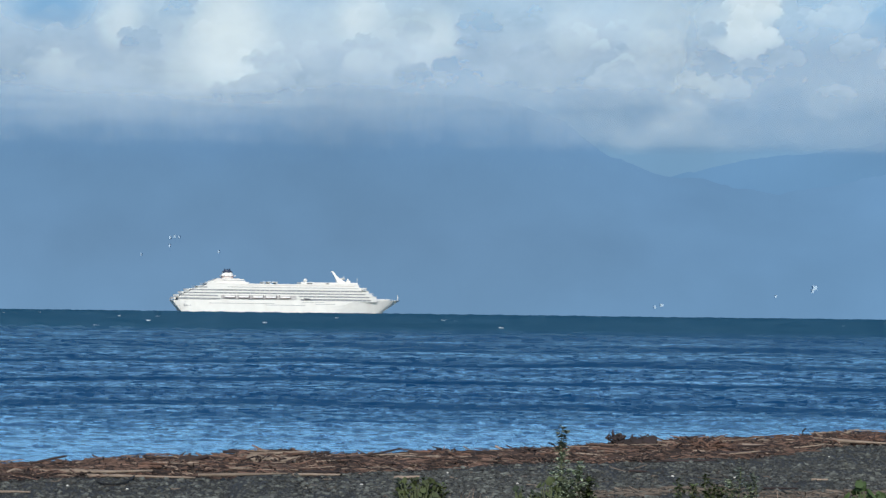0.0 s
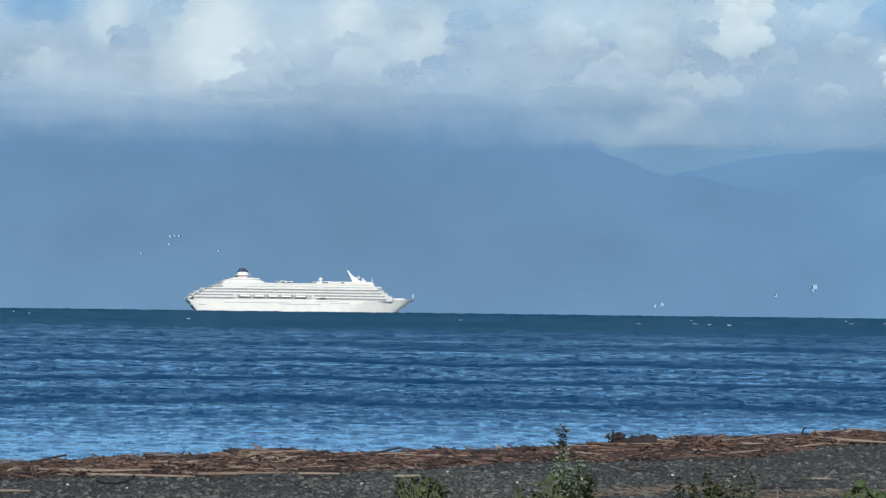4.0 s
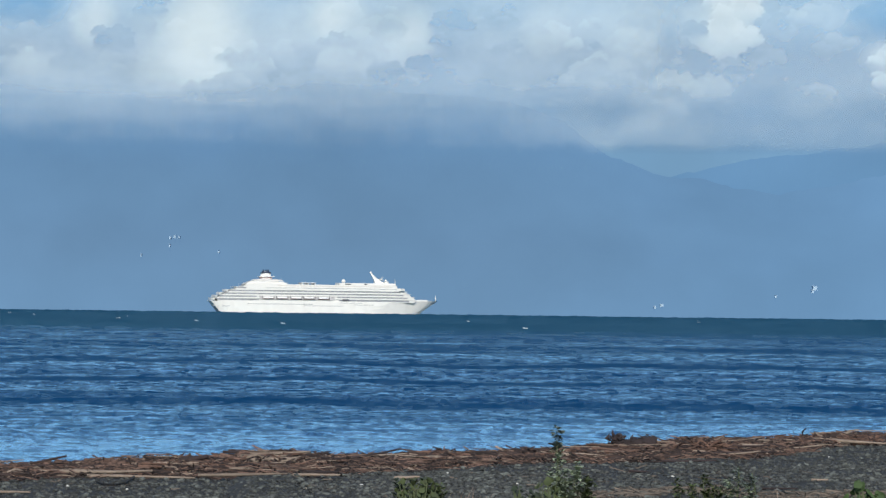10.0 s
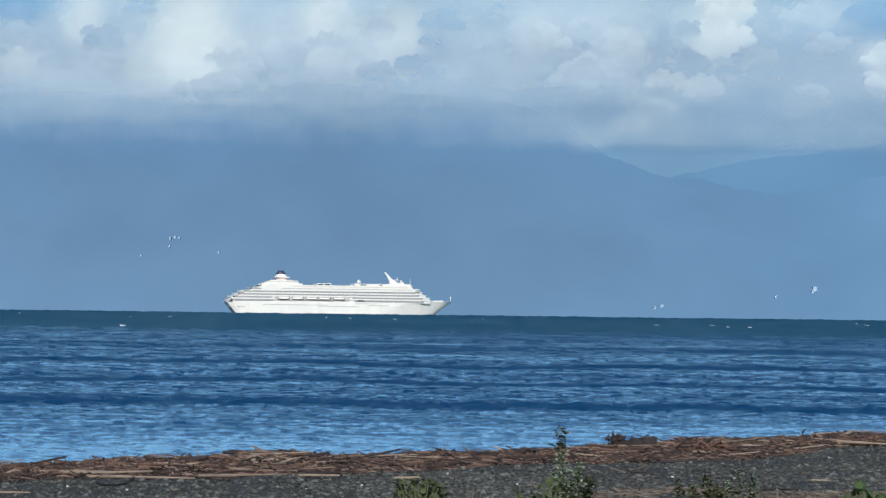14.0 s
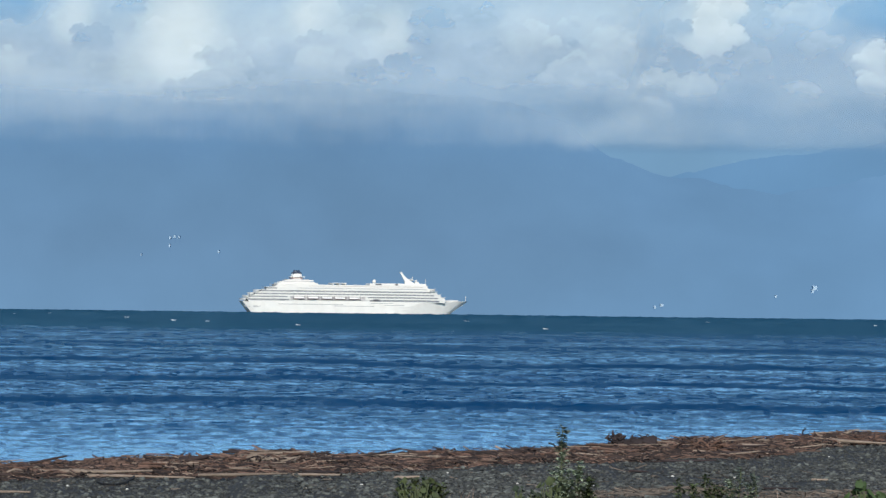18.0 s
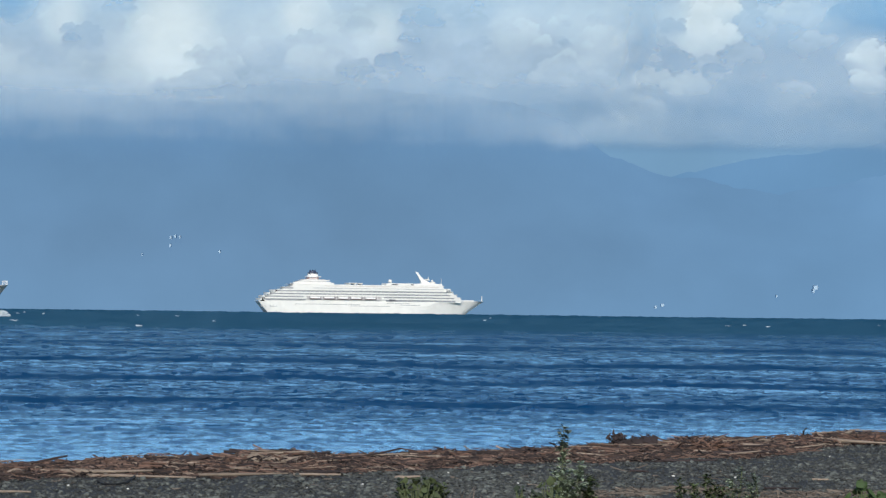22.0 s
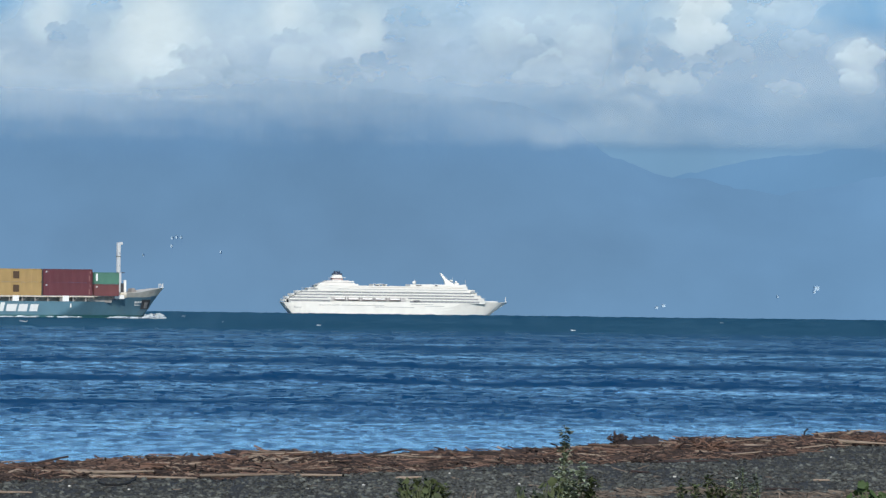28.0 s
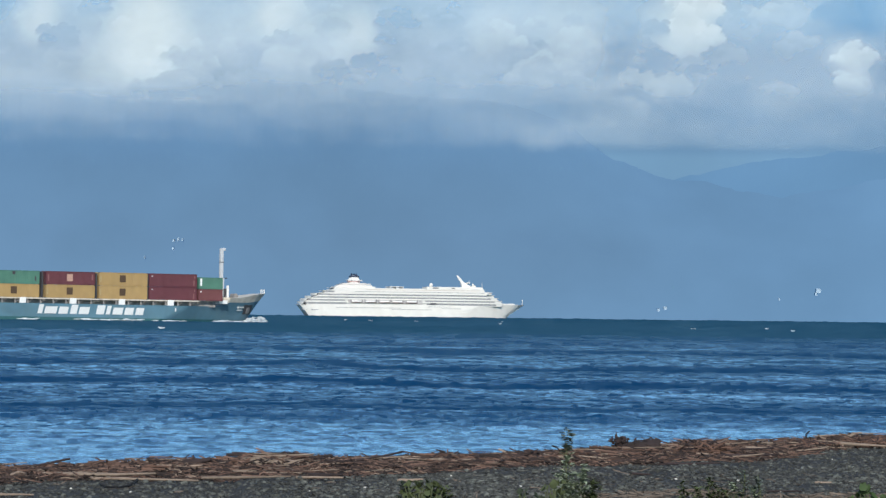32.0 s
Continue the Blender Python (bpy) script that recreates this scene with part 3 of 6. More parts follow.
def build_clouds():
    left = cloud_sheet(4600, [
        -98.5, 72.5, 10.0, 4.8, 0, -92.6, 62.6, 8, 5.4, 0.42, -98, 57.2, 6, 4.7, 0.62, -81.9, 68.1, 6, 6, 0.82, -86.6, 52.6, 16.1, 4.7, 0.55,
        -78.6, 62, 5.4, 5.6, 0.44, -72.0, 67.5, 6, 6, 0.42, -58.0, 66.3, 12.0, 11.0, 0.96, -57.8, 56.3, 10.1, 6.7, 0.9, -69.2, 54.2, 6, 5.4, 0.72, -37.7, 65.9, 7.4, 6, 0.6,
        -25.6, 70.1, 6.7, 5.1, 0.92, -16.2, 64.2, 9.4, 8, 0.62, -7.5, 67, 5.4, 6.7, 0.76, 1.9, 68.4, 5.1, 7.4, 0.34, -2.2, 56.3, 6, 4, 0.36,
        9.2, 65.9, 8, 8, 0.46, 23.3, 66, 6.4, 6.7, 0.60, 41.4, 66.9, 10.1, 8.7, 0.56],
        [-79.2, 62.1, 5.4, 0.36, -70.5, 70, 4.6, 0.38, 32, 61, 3.2, 0.48, 34.7, 67.8, 2.7, 0.5, 14.6, 61.6, 4, 0.42, 10.6, 69, 3.5, 0.42, -31, 46.6, 11.4, 0.47, -43, 48.5, 9.4, 0.5, -53.8, 47.6, 8, 0.58,
         -47.1, 56.8, 5.6, 0.56, -60.5, 48.6, 4.8, 0.64, -21.6, 58.8, 8.3, 0.56, -14.9, 65.3, 6.7, 0.62, -25.6, 63, 3.5, 0.52, 1.5, 67.8, 4.8, 0.33, -1.2, 63.7, 2.9, 0.36,
         -5.8, 57.9, 3.5, 0.31, -0.8, 55.7, 3.2, 0.34, -8.9, 52.2, 4, 0.42, 18.9, 51, 2.9, 0.42, 36, 58.4, 4, 0.60, 26.7, 64.1, 4.8, 0.60, 33.4, 54.1, 6.7, 0.50, 40.1, 50.2, 8, 0.46, 45.5, 62.5, 5.5, 0.58],
        (37, 2, 22), 43, "grey-white cumulus bank over the mountain", base=0.41, crowd=130, mottle=0.09, side=(62, 48), streaky=4.0)
    right = cloud_sheet(4570, [
        58.2, 67.2, 5.1, 8.7, 0.36, 67.2, 68.6, 8.7, 10.1, 0.86, 78.4, 68.1, 5.4, 7.4, 0.42, 83.7, 60.1, 14.1, 9.4, 0.34, 89.8, 71.6, 7, 4.3, 0.48,
        87.1, 50.8, 8, 4, 0.42, 64.3, 54.5, 9.4, 5.4, 0.37, 52.2, 45.7, 10.1, 4, 0.38, 107.2, 71.8, 6.4, 6.4, 0, 105.2, 59.1, 5.4, 6.7, 0.66, 97.8, 54.9, 8, 6.7, 0.34],
        [66.3, 66.6, 5.6, 0.86, 69, 71.3, 6.2, 0.88, 72.3, 64.7, 4, 0.78, 57.6, 60.5, 3.5, 0.32, 61.9, 58.8, 3.2, 0.36, 67.2, 58.3, 3.2, 0.42, 58.6, 66.5, 3.8, 0.40,
         56.2, 63.1, 3.2, 0.38, 78.4, 66.8, 4.8, 0.4, 76.3, 60, 5.4, 0.4, 86.8, 70.2, 4.3, 0.47, 91.1, 62.9, 5.4, 0.40, 87.3, 50.1, 5.9, 0.40, 106.1, 60.7, 4.6, 0.70,
         104.5, 55, 3.8, 0.62, 53.6, 54.4, 4.8, 0.5, 62.9, 52.5, 5.4, 0.48, 52.2, 44.7, 5.9, 0.46, 48.2, 64.4, 4, 0.40, 44.8, 59.7, 3.5, 0.42, 52.2, 59.7, 3.5, 0.38, 76.3, 54.6, 5.4, 0.32, 71, 55.9, 4, 0.34],
        (34, 4, 21), 57, "grey cumulus heads round a bright gap", base=0.23, crowd=90, mottle=0.09, side=(40, 54), streaky=3.0)
    low = cloud_sheet(4500, [
        54, 42.5, 20.1, 3.4, 0.20, 84.8, 43.0, 22.1, 3.8, 0.17, 27.2, 44, 16.1, 4, 0.14, 39.5, 41.8, 9.0, 3.2, 0.26, -19.8, 46.1, 21.4, 3.8, 0.10, -80.1, 46.7, 29.5, 4, 0.12, 103.6, 43.6, 10.7, 3.5, 0.14],
        [], (34, 4, 7), 71, "flat grey stratus base veiling the mountain top", base=0.04, crowd=20, mottle=0.02, ceiling=66, crisp=0.7, streaky=2.0)
    return left, right, low


def build_backdrop():
    """A glowing sheet for the clear air behind the clouds and ridges, down to the sea."""
    a, b = np.linspace(-260, 260, 30), np.linspace(-0.6, 140, 30)
    A, B = np.meshgrid(a, b, indexing="ij")
    d = 4975.0
    ob = sheet("backdrop", A / 1000 * d, np.full(A.shape, d), EYE + B / 1000 * d, M_AIR)
    tagged(ob, "hazy blue sky low over the far shore", "sky", kind="structure")


# ---- beach ----
CREST = [(-140, -36.5), (-104.45, -38.32), (-58.89, -36.42), (-50.18, -36.17), (-46.57, -34.92), (-34.78, -34.64), (-32.08, -35.55), (2.75, -33.90), (29.55, -32.77), (38.93, -31.98),
         (41.60, -31.28), (51.65, -31.02), (55.67, -30.16), (68.40, -29.87), (72.43, -30.36), (83.14, -29.55), (93.86, -28.75), (105.65, -28.33), (140, -28.5)]


def crest(a):
    """Distance of the beach crest by bearing, and its height over the sea."""
    dist = np.interp(a, [-140, -105, -50, 0, 50, 105, 140], [34.5, 36.0, 38.0, 39.5, 41.5, 44.0, 46.0])
    el = np.interp(a, [c[0] for c in CREST], [c[1] for c in CREST])
    return dist, EYE + dist * el / 1000


def beach_z(x, y):
    a = np.clip(x / np.maximum(y, 5) * 1000, -140, 140)
    d, z = crest(a)
    over = y - d
    front = z - 0.012 * np.minimum(-over, 30) - 0.02 * smooth(0, 3, -over)
    back = z - 0.16 * over
    base = np.where(over > 0, back, front)
    rough = (fbm(x / 1.3 + 60, y / 1.3 + 60, 3, 5) - 0.5) * 0.05
    near = smooth(16, 8, y)
    return np.maximum(base + rough, -3.0) * (1 - near) + near * 0.45


def build_ground():
    def lines(lo, hi, step, out):
        core = np.arange(lo, hi + step / 2, step)
        g, k = [], step
        p = hi
        while p < out:
            k *= 1.35
            p += k
            g.append(p)
        g = np.array(g)
        return np.concatenate([(lo - (g - hi))[::-1], core, g])
    x = lines(-6.5, 6.5, 0.045, 5200)
    y = lines(25, 52, 0.045, 400)
    y = y[(y > -700) & (y < 130)]
    X, Y = np.meshgrid(x, y, indexing="ij")
    ob = sheet("ground", X, Y, beach_z(X, Y), M_GRAVEL)
    tagged(ob, "dark grey gravel beach ground", "beach", kind="structure")


# ---- the cruise ship ----
def loft(name, sections, mat, parent, label="", close=True, smooth_shade=False):
    """sections: lists of points of one length, joined along the ship; ends closed."""
    n = len(sections[0])
    v = [p for s in sections for p in s]
    f = []
    for i in range(len(sections) - 1):
        for j in range(n - 1):
            a = i * n + j
            f.append((a, a + 1, a + n + 1, a + n))
    if close:
        f.append(tuple(range(n))[::-1])
        f.append(tuple(range((len(sections) - 1) * n, len(sections) * n)))
    ob = mesh_ob(name, v, f, mat, parent, smooth=smooth_shade)
    if smooth_shade:
        for e in ob.data.edges:
            if len({i // n for i in e.vertices}) == 2 and {i % n for i in e.vertices} <= {n // 2 - 1} or {i % n for i in e.vertices} <= {n // 2}:
                e.use_edge_sharp = True
    if label:
        ob["label"] = label
    return ob


def build_cruise_ship():
    ship = empty("cruise_ship")
    tagged(ship, "large white cruise ship under way on the horizon", "cruise ship")
    B = 15.0

    def rake(z):
        return 20 * (1 - min(max(z, 0), 13.6) / 13.6) ** 0.85

    def stern(z):
        return 10 * (1 - min(max(z, 0), 11.0) / 11.0) ** 0.8 if z < 11 else -9.0

    def half(s, z):
        stem = rake(z)
        f = min(1.0, max(0.0, (240 - stem - s) / (53 - 5 * z / 14.0))) ** 0.45
        aft = min(1.0, max(0.0, (s + 4 - 8 * (1 - min(z, 11) / 11.0)) / 16)) ** 0.25
        return max(0.05, B * f * aft)

    secs = []
    for s in list(np.linspace(2, 30, 8)) + list(np.linspace(45, 180, 8)) + list(np.linspace(188, 239.9, 16)):
        top = 11.5 + 2.0 * float(smooth(170, 236, s)) + (0.0 if s > 8 else -0.6)
        prof = []
        for z in (-2.0, 0.0, 2.5, 5.5, 8.5, top):
            x = max(min(s, 239.9 - rake(z)), stern(z) + 0.4 * s)
            prof.append((x, -half(x, max(z, 0)), z))
        prof += [(x, -y, z) for x, y, z in prof[::-1]]
        secs.append(prof)
    loft("hull", secs, M_SHIP_HULL, ship)
    # tiers of decks: from, to, floor height
    tiers = ((6, 214, 11.5), (9, 213, 14.4), (14, 209, 17.3), (20, 205, 20.2), (27, 200, 23.1), (35, 195, 26.0))
    win = None
    for i, (s0, s1, z) in enumerate(tiers):
        w = B - 0.2 - 0.12 * i
        bm = bmesh.new()
        box(bm, s0 + 1.5, s1 - 1.2, -w + 0.8, w - 0.8, z, z + 2.45)
        part("cabin_wall", bm, M_SHIP_SHADE, ship)
        if i > 3:
            bm = bmesh.new()
            box(bm, 37, s1 - 1.4, -w + 0.1, w - 0.1, z - 0.1, z + 2.5)
            part("side_screen", bm, M_SHIP, ship)
            # lower line: shade under the deck as a grey strip; upper line: tan
            bm = bmesh.new()
            box(bm, 58 if i == 4 else 70, s1 - 6, -w + 0.04, -w + 0.2, z + (1.75 if i == 4 else 1.2), z + (2.2 if i == 4 else 1.55))
            part("deck_line", bm, M_DECK_SHADE if i == 4 else M_DECK_LINE, ship)
        if i == 0:
            # cream panel, darkened in colour for the shade between the boats
            bm = bmesh.new()
            box(bm, 51, 129, -w - 0.05, -w + 1.9, z + 1.6, z + 5.3)
            part("boat_bay_panel", bm, M_CREAM_SHADE, ship, "grey panel behind the lifeboats, the recess shade in its colour")
        bm = bmesh.new()
        box(bm, s0 - 1.6, s1, -w, w, z + 2.45, z + 2.9, 0.12)
        part("deck", bm, M_SHIP, ship)
        if i < 4:
            secs = [[(s0 - 1.4 - 3.4 * math.cos(t), w * math.sin(t), h) for t in np.linspace(-math.pi / 2, math.pi / 2, 13)] for h in (z + 0.6, z + 2.9)]
            loft("aft_terrace", secs, M_SHIP, ship)
        if i:
            bm = bmesh.new()
            for sgn in (-1, 1):
                box(bm, s0 - 1.2, s1 - 0.5, sgn * w - 0.05, sgn * w + 0.05, z, z + 1.05)
            box(bm, s0 - 1.5, s0 - 1.4, -w, w, z, z + 1.05)
            part("balcony_rail", bm, M_SHIP, ship)
        if win is None:
            bm = bmesh.new()
            box(bm, -2.1, 2.1, -0.06, 0.06, 0, 1.75, 0.05)
            win = part("window", bm, M_GLASS, ship)
            win.location = (s0 + 6, -w + 0.74, z + 0.5)
        if i < 5:
            # dark strips standing for the shade behind the stepped after decks
            bm = bmesh.new()
            box(bm, s0 + 0.4, s0 + 44 - 5 * i, -w + 0.35, -w + 0.7, z + 0.9, z + 2.4)
            part("after_deck_shade", bm, M_DECK_SHADE, ship, "dark strip put in as shade under the after deck")
        if i > 3:
            continue
        step = 4.6
        for k in range(int((s1 - s0 - 14) / step)):
            if i < 2 and 46 < s0 + 10 + k * step < 132:
                continue
            again("window", win, pose(s0 + 10 + k * step, -w + 0.74, z + 0.55), ship)
    # the plain white band over the boats, hull windows
    hole = None
    for s0, s1, z in ((40, 110, 8.6), (98, 142, 7.2), (150, 172, 8.6), (14, 24, 6.0), (136, 160, 10.4)):
        for k in range(int((s1 - s0) / 2.6)):
            if hole is None:
                bm = bmesh.new()
                box(bm, -1.1, 1.1, -0.06, 0.2, -0.3, 0.3, 0.1)
                hole = part("port_hole", bm, M_GLASS, ship)
                hole.location = (s0, -B, z)
            else:
                again("port_hole", hole, pose(s0 + k * 2.6, -B, z), ship)
    # the open port's shade is a dark box set on the side
    bm = bmesh.new()
    box(bm, 137, 143.5, -B - 0.12, -B + 1.4, 12.6, 14.4, 0.1)
    part("tender_port", bm, M_RECESS, ship, "open port in the white side, its shade a dark panel")
    # lifeboats in the recess
    boat = None
    for k, s in enumerate((60, 74.5, 89, 102.5, 117.5)):
        if boat is None:
            boat = empty("lifeboat")
            secs = []
            for q in np.linspace(-5.4, 5.4, 9):
                r = 1.5 * max(0.06, 1 - (abs(q) / 5.5) ** 2.6)
                secs.append([(q, -r, 0.2), (q, -r * 0.8, -0.7), (q, 0, -1.1), (q, r * 0.8, -0.7), (q, r, 0.2)])
            loft("boat_hull", secs, M_TENDER, boat, "dark brown boat hull")
            secs = []
            for q in np.linspace(-4.9, 4.9, 9):
                r = 1.45 * max(0.06, 1 - (abs(q) / 5.2) ** 2.6)
                secs.append([(q, -r, 0.2), (q, -r * 0.8, 1.0), (q, 0, 1.4), (q, r * 0.8, 1.0), (q, r, 0.2)])
            loft("canopy", secs, M_WHITE, boat)
            for q in (-5.9, 5.9):
                bm = bmesh.new()
                rod(bm, (q, -0.6, -1.4), (q, 0.3, 2.6), 0.32)
                part("davit", bm, M_RECESS, boat)
            boat.parent = ship
            boat.matrix_basis = pose(s, -B - 0.2, 14.5)
        else:
            o = copy_thing(boat, pose(s, -B - 0.2, 14.5))
            o.parent = ship
    # top deck: lido, funnel, forward block, mast
    bm = bmesh.new()
    box(bm, 38, 80, -11, 11, 28.9, 30.4, 0.2)
    part("sun_deck", bm, M_SHIP, ship)
    bm = bmesh.new()
    box(bm, 95, 110, -12, 12, 30.2, 30.9, 0.15)
    for s in (96, 102, 109):
        box(bm, s - 0.3, s + 0.3, -11.5, 11.5, 28.6, 30.3)
    part("lido_canopy", bm, M_SHIP, ship)
    secs = []
    for z, s0, s1, w in ((30.4, 48, 68, 6), (33.0, 50, 67, 5.6), (33.6, 53, 65.5, 5), (37.4, 54, 65, 4.6), (39.8, 55, 64, 4.2)):
        secs.append([(s0, -w * 0.6, z), (s0 + 2, -w, z), (s1 - 2, -w, z), (s1, -w * 0.6, z), (s1, w * 0.6, z), (s1 - 2, w, z), (s0 + 2, w, z), (s0, w * 0.6, z), (s0, -w * 0.6, z)])
    loft("funnel", secs, M_SHIP, ship)
    for z, s0, s1, w in ((30.4, 41, 77, 9.0), (32.2, 46, 76, 8.0)):
        bm = bmesh.new()
        box(bm, s0, s1, -w, w, z, z + 1.15, 0.25)
        part("funnel_platform", bm, M_SHIP, ship)
        # a darker strip on each platform gives its shade as colour
        bm = bmesh.new()
        box(bm, s0 + 2, s1 - 5, -w + 0.6, w - 0.6, z + 1.15, z + 1.8)
        part("platform_shade", bm, M_CREAM_SHADE, ship)
    bm = bmesh.new()
    box(bm, 52, 67.5, -5.9, 5.9, 36.2, 36.9, 0.1)
    part("funnel_wing", bm, M_SHIP_SHADE, ship)
    for z, s0, s1, w in ((33.1, 49.9, 67.1, 5.7), (35.0, 53.0, 65.4, 5.1)):
        bm = bmesh.new()
        box(bm, s0, s1, -w, w, z, z + 0.45, 0.05)
        part("stripe", bm, M_STRIPE, ship, "thin red stripe")
    bm = bmesh.new()
    box(bm, 54.6, 64.4, -3.9, 3.9, 39.7, 41.2, 0.4)
    ball(bm, (59.4, 0, 41.2), (4.2, 3.2, 1.8), 2)
    for s in (57.2, 60, 62.2):
        rod(bm, (s, 0, 41.5), (s - 0.4, 0, 43.7), 0.7)
    part("funnel_top", bm, M_NAVY, ship, "dark navy funnel top with exhaust pipes")
    bm = bmesh.new()
    box(bm, 134, 193, -12.5, 12.5, 28.9, 31.0, 0.3)
    part("forward_house", bm, M_SHIP, ship)
    bm = bmesh.new()
    box(bm, 140, 146, -12.7, -12.3, 29.2, 30.4)
    part("forward_window", bm, M_RECESS, ship)
    bm = bmesh.new()
    box(bm, 160, 163, -12.7, -12.3, 29.2, 30.4)
    part("forward_window", bm, M_RECESS, ship)
    bm = bmesh.new()
    ball(bm, (139.5, -6, 33.0), 2.0)
    part("radome", bm, M_SHIP, ship, smooth=True)
    secs = []
    for z, s0, s1, w in ((31, 173, 184, 3), (33.5, 172.6, 179.5, 2.2), (36, 171.4, 175.6, 1.6), (39, 169.8, 172.6, 1.2), (43.0, 167.4, 169.2, 0.6)):
        secs.append([(s0, -w, z), (s1, -w * 0.6, z), (s1, w * 0.6, z), (s0, w, z), (s0, -w, z)])
    loft("radar_mast", secs, M_SHIP, ship)
    bm = bmesh.new()
    rod(bm, (173, 0, 35.5), (182, 0, 34.5), 0.5)
    box(bm, 178, 181, -3, 3, 35.2, 36.0)
    rod(bm, (180, 0, 34), (181, 0, 38), 0.25)
    box(bm, 183, 187, -4, 4, 31, 33)
    part("radar_arm", bm, M_SHIP, ship)
    bm = bmesh.new()
    ball(bm, (184, -4, 34), 1.2)
    part("radome", bm, M_SHIP, ship, smooth=True)
    # the bridge and its wings, forward
    bm = bmesh.new()
    box(bm, 196.5, 201.5, -16.5, 16.5, 23.3, 25.8, 0.3)
    part("bridge", bm, M_SHIP, ship)
    bm = bmesh.new()
    box(bm, 197.2, 201.7, -16.7, 16.7, 24.3, 25.3)
    part("bridge_window", bm, M_GLASS, ship)
    bm = bmesh.new()
    rod(bm, (237.5, 0, 13), (237.5, 0, 19), 0.35)
    part("jackstaff", bm, M_SHIP, ship)
    bm = bmesh.new()
    rod(bm, (194, -3, 31), (194, -3, 36), 0.2)
    part("aerial", bm, M_SHIP, ship)
    bm = bmesh.new()
    for s in np.arange(212, 239, 1.9):
        rod(bm, (s, -half(s, 13.0) + 0.1, 13.2), (s, -half(s, 13.0) + 0.1, 14.6), 0.1, sides=5)
    part("bow_rail", bm, M_SHIP, ship)
    bm = bmesh.new()
    box(bm, 214, 228, -6, 6, 13.3, 14.6, 0.2)
    box(bm, 1, 6.2, -11, 11, 10.9, 11.4, 0.1)
    part("mooring_deck", bm, M_SHIP_SHADE, ship)
    # dark plates on the hull, the openings' shade given as colour
    for s in (4.0, 8.5, 13):
        bm = bmesh.new()
        box(bm, s, s + 3.2, -half(s, 6) - 0.15, -half(s, 6) + 0.6, 5.6, 7.0, 0.1)
        part("mooring_opening", bm, M_GLASS, ship)
    return ship


# ---- the container ship ----
def slant_block(bm, x0, x1, z0, z1, y, lean=0.25):
    vs = [bm.verts.new(p) for p in ((x0, y, z0), (x1, y, z0), (x1 + lean * (z1 - z0), y, z1), (x0 + lean * (z1 - z0), y, z1))]
    f = bm.faces.new(vs)
    r = bmesh.ops.extrude_face_region(bm, geom=[f])
    bmesh.ops.translate(bm, verts=[g for g in r["geom"] if isinstance(g, bmesh.types.BMVert)], vec=(0, 0.06, 0))


def make_container(length, height, mat, logo=None, logo_side=0.5):
    """A corrugated box with posts, rails and doors; its origin at the middle of its base."""
    c = empty("shipping_container")
    h, w = length / 2, 1.22
    v, f = [], []
    n = int(length / 0.28)
    for k in range(n * 4 + 1):
        x = -h + 0.12 + (length - 0.24) * k / (n * 4)
        dy = 0.0 if k % 4 in (0, 1) else 0.045
        v += [(x, -w + 0.03 + dy, 0.15), (x, -w + 0.03 + dy, height - 0.12)]
        if k:
            a = 2 * (k - 1)
            f.append((a, a + 2, a + 3, a + 1))
    mesh_ob("side_panel", v, f, mat, c)
    bm = bmesh.new()
    box(bm, -h + 0.1, h - 0.1, -w + 0.09, w - 0.03, 0.12, height - 0.06)
    part("body", bm, mat, c)
    bm = bmesh.new()
    for x in (-h + 0.08, h - 0.08):
        for y in (-w + 0.08, w - 0.08):
            box(bm, x - 0.08, x + 0.08, y - 0.08, y + 0.08, 0, height)
    for z in (0.07, height - 0.06):
        box(bm, -h + 0.16, h - 0.16, -w, -w + 0.12, z - 0.06, z + 0.06)
        box(bm, -h + 0.16, h - 0.16, w - 0.12, w, z - 0.06, z + 0.06)
    part("frame", bm, mat, c)
    bm = bmesh.new()
    for z in (0.06, height - 0.06):
        for x in (-h + 0.09, h - 0.09):
            box(bm, x - 0.095, x + 0.095, -w - 0.012, -w + 0.17, z - 0.065, z + 0.065)
    part("corner_casting", bm, M_DARK, c)
    for px, pz, sx, sz, m in logo or ():
        bm = bmesh.new()
        box(bm, px - sx / 2, px + sx / 2, -w - 0.02, -w + 0.04, pz - sz / 2, pz + sz / 2, 0.008)
        part("logo_plate", bm, m, c)
    return c


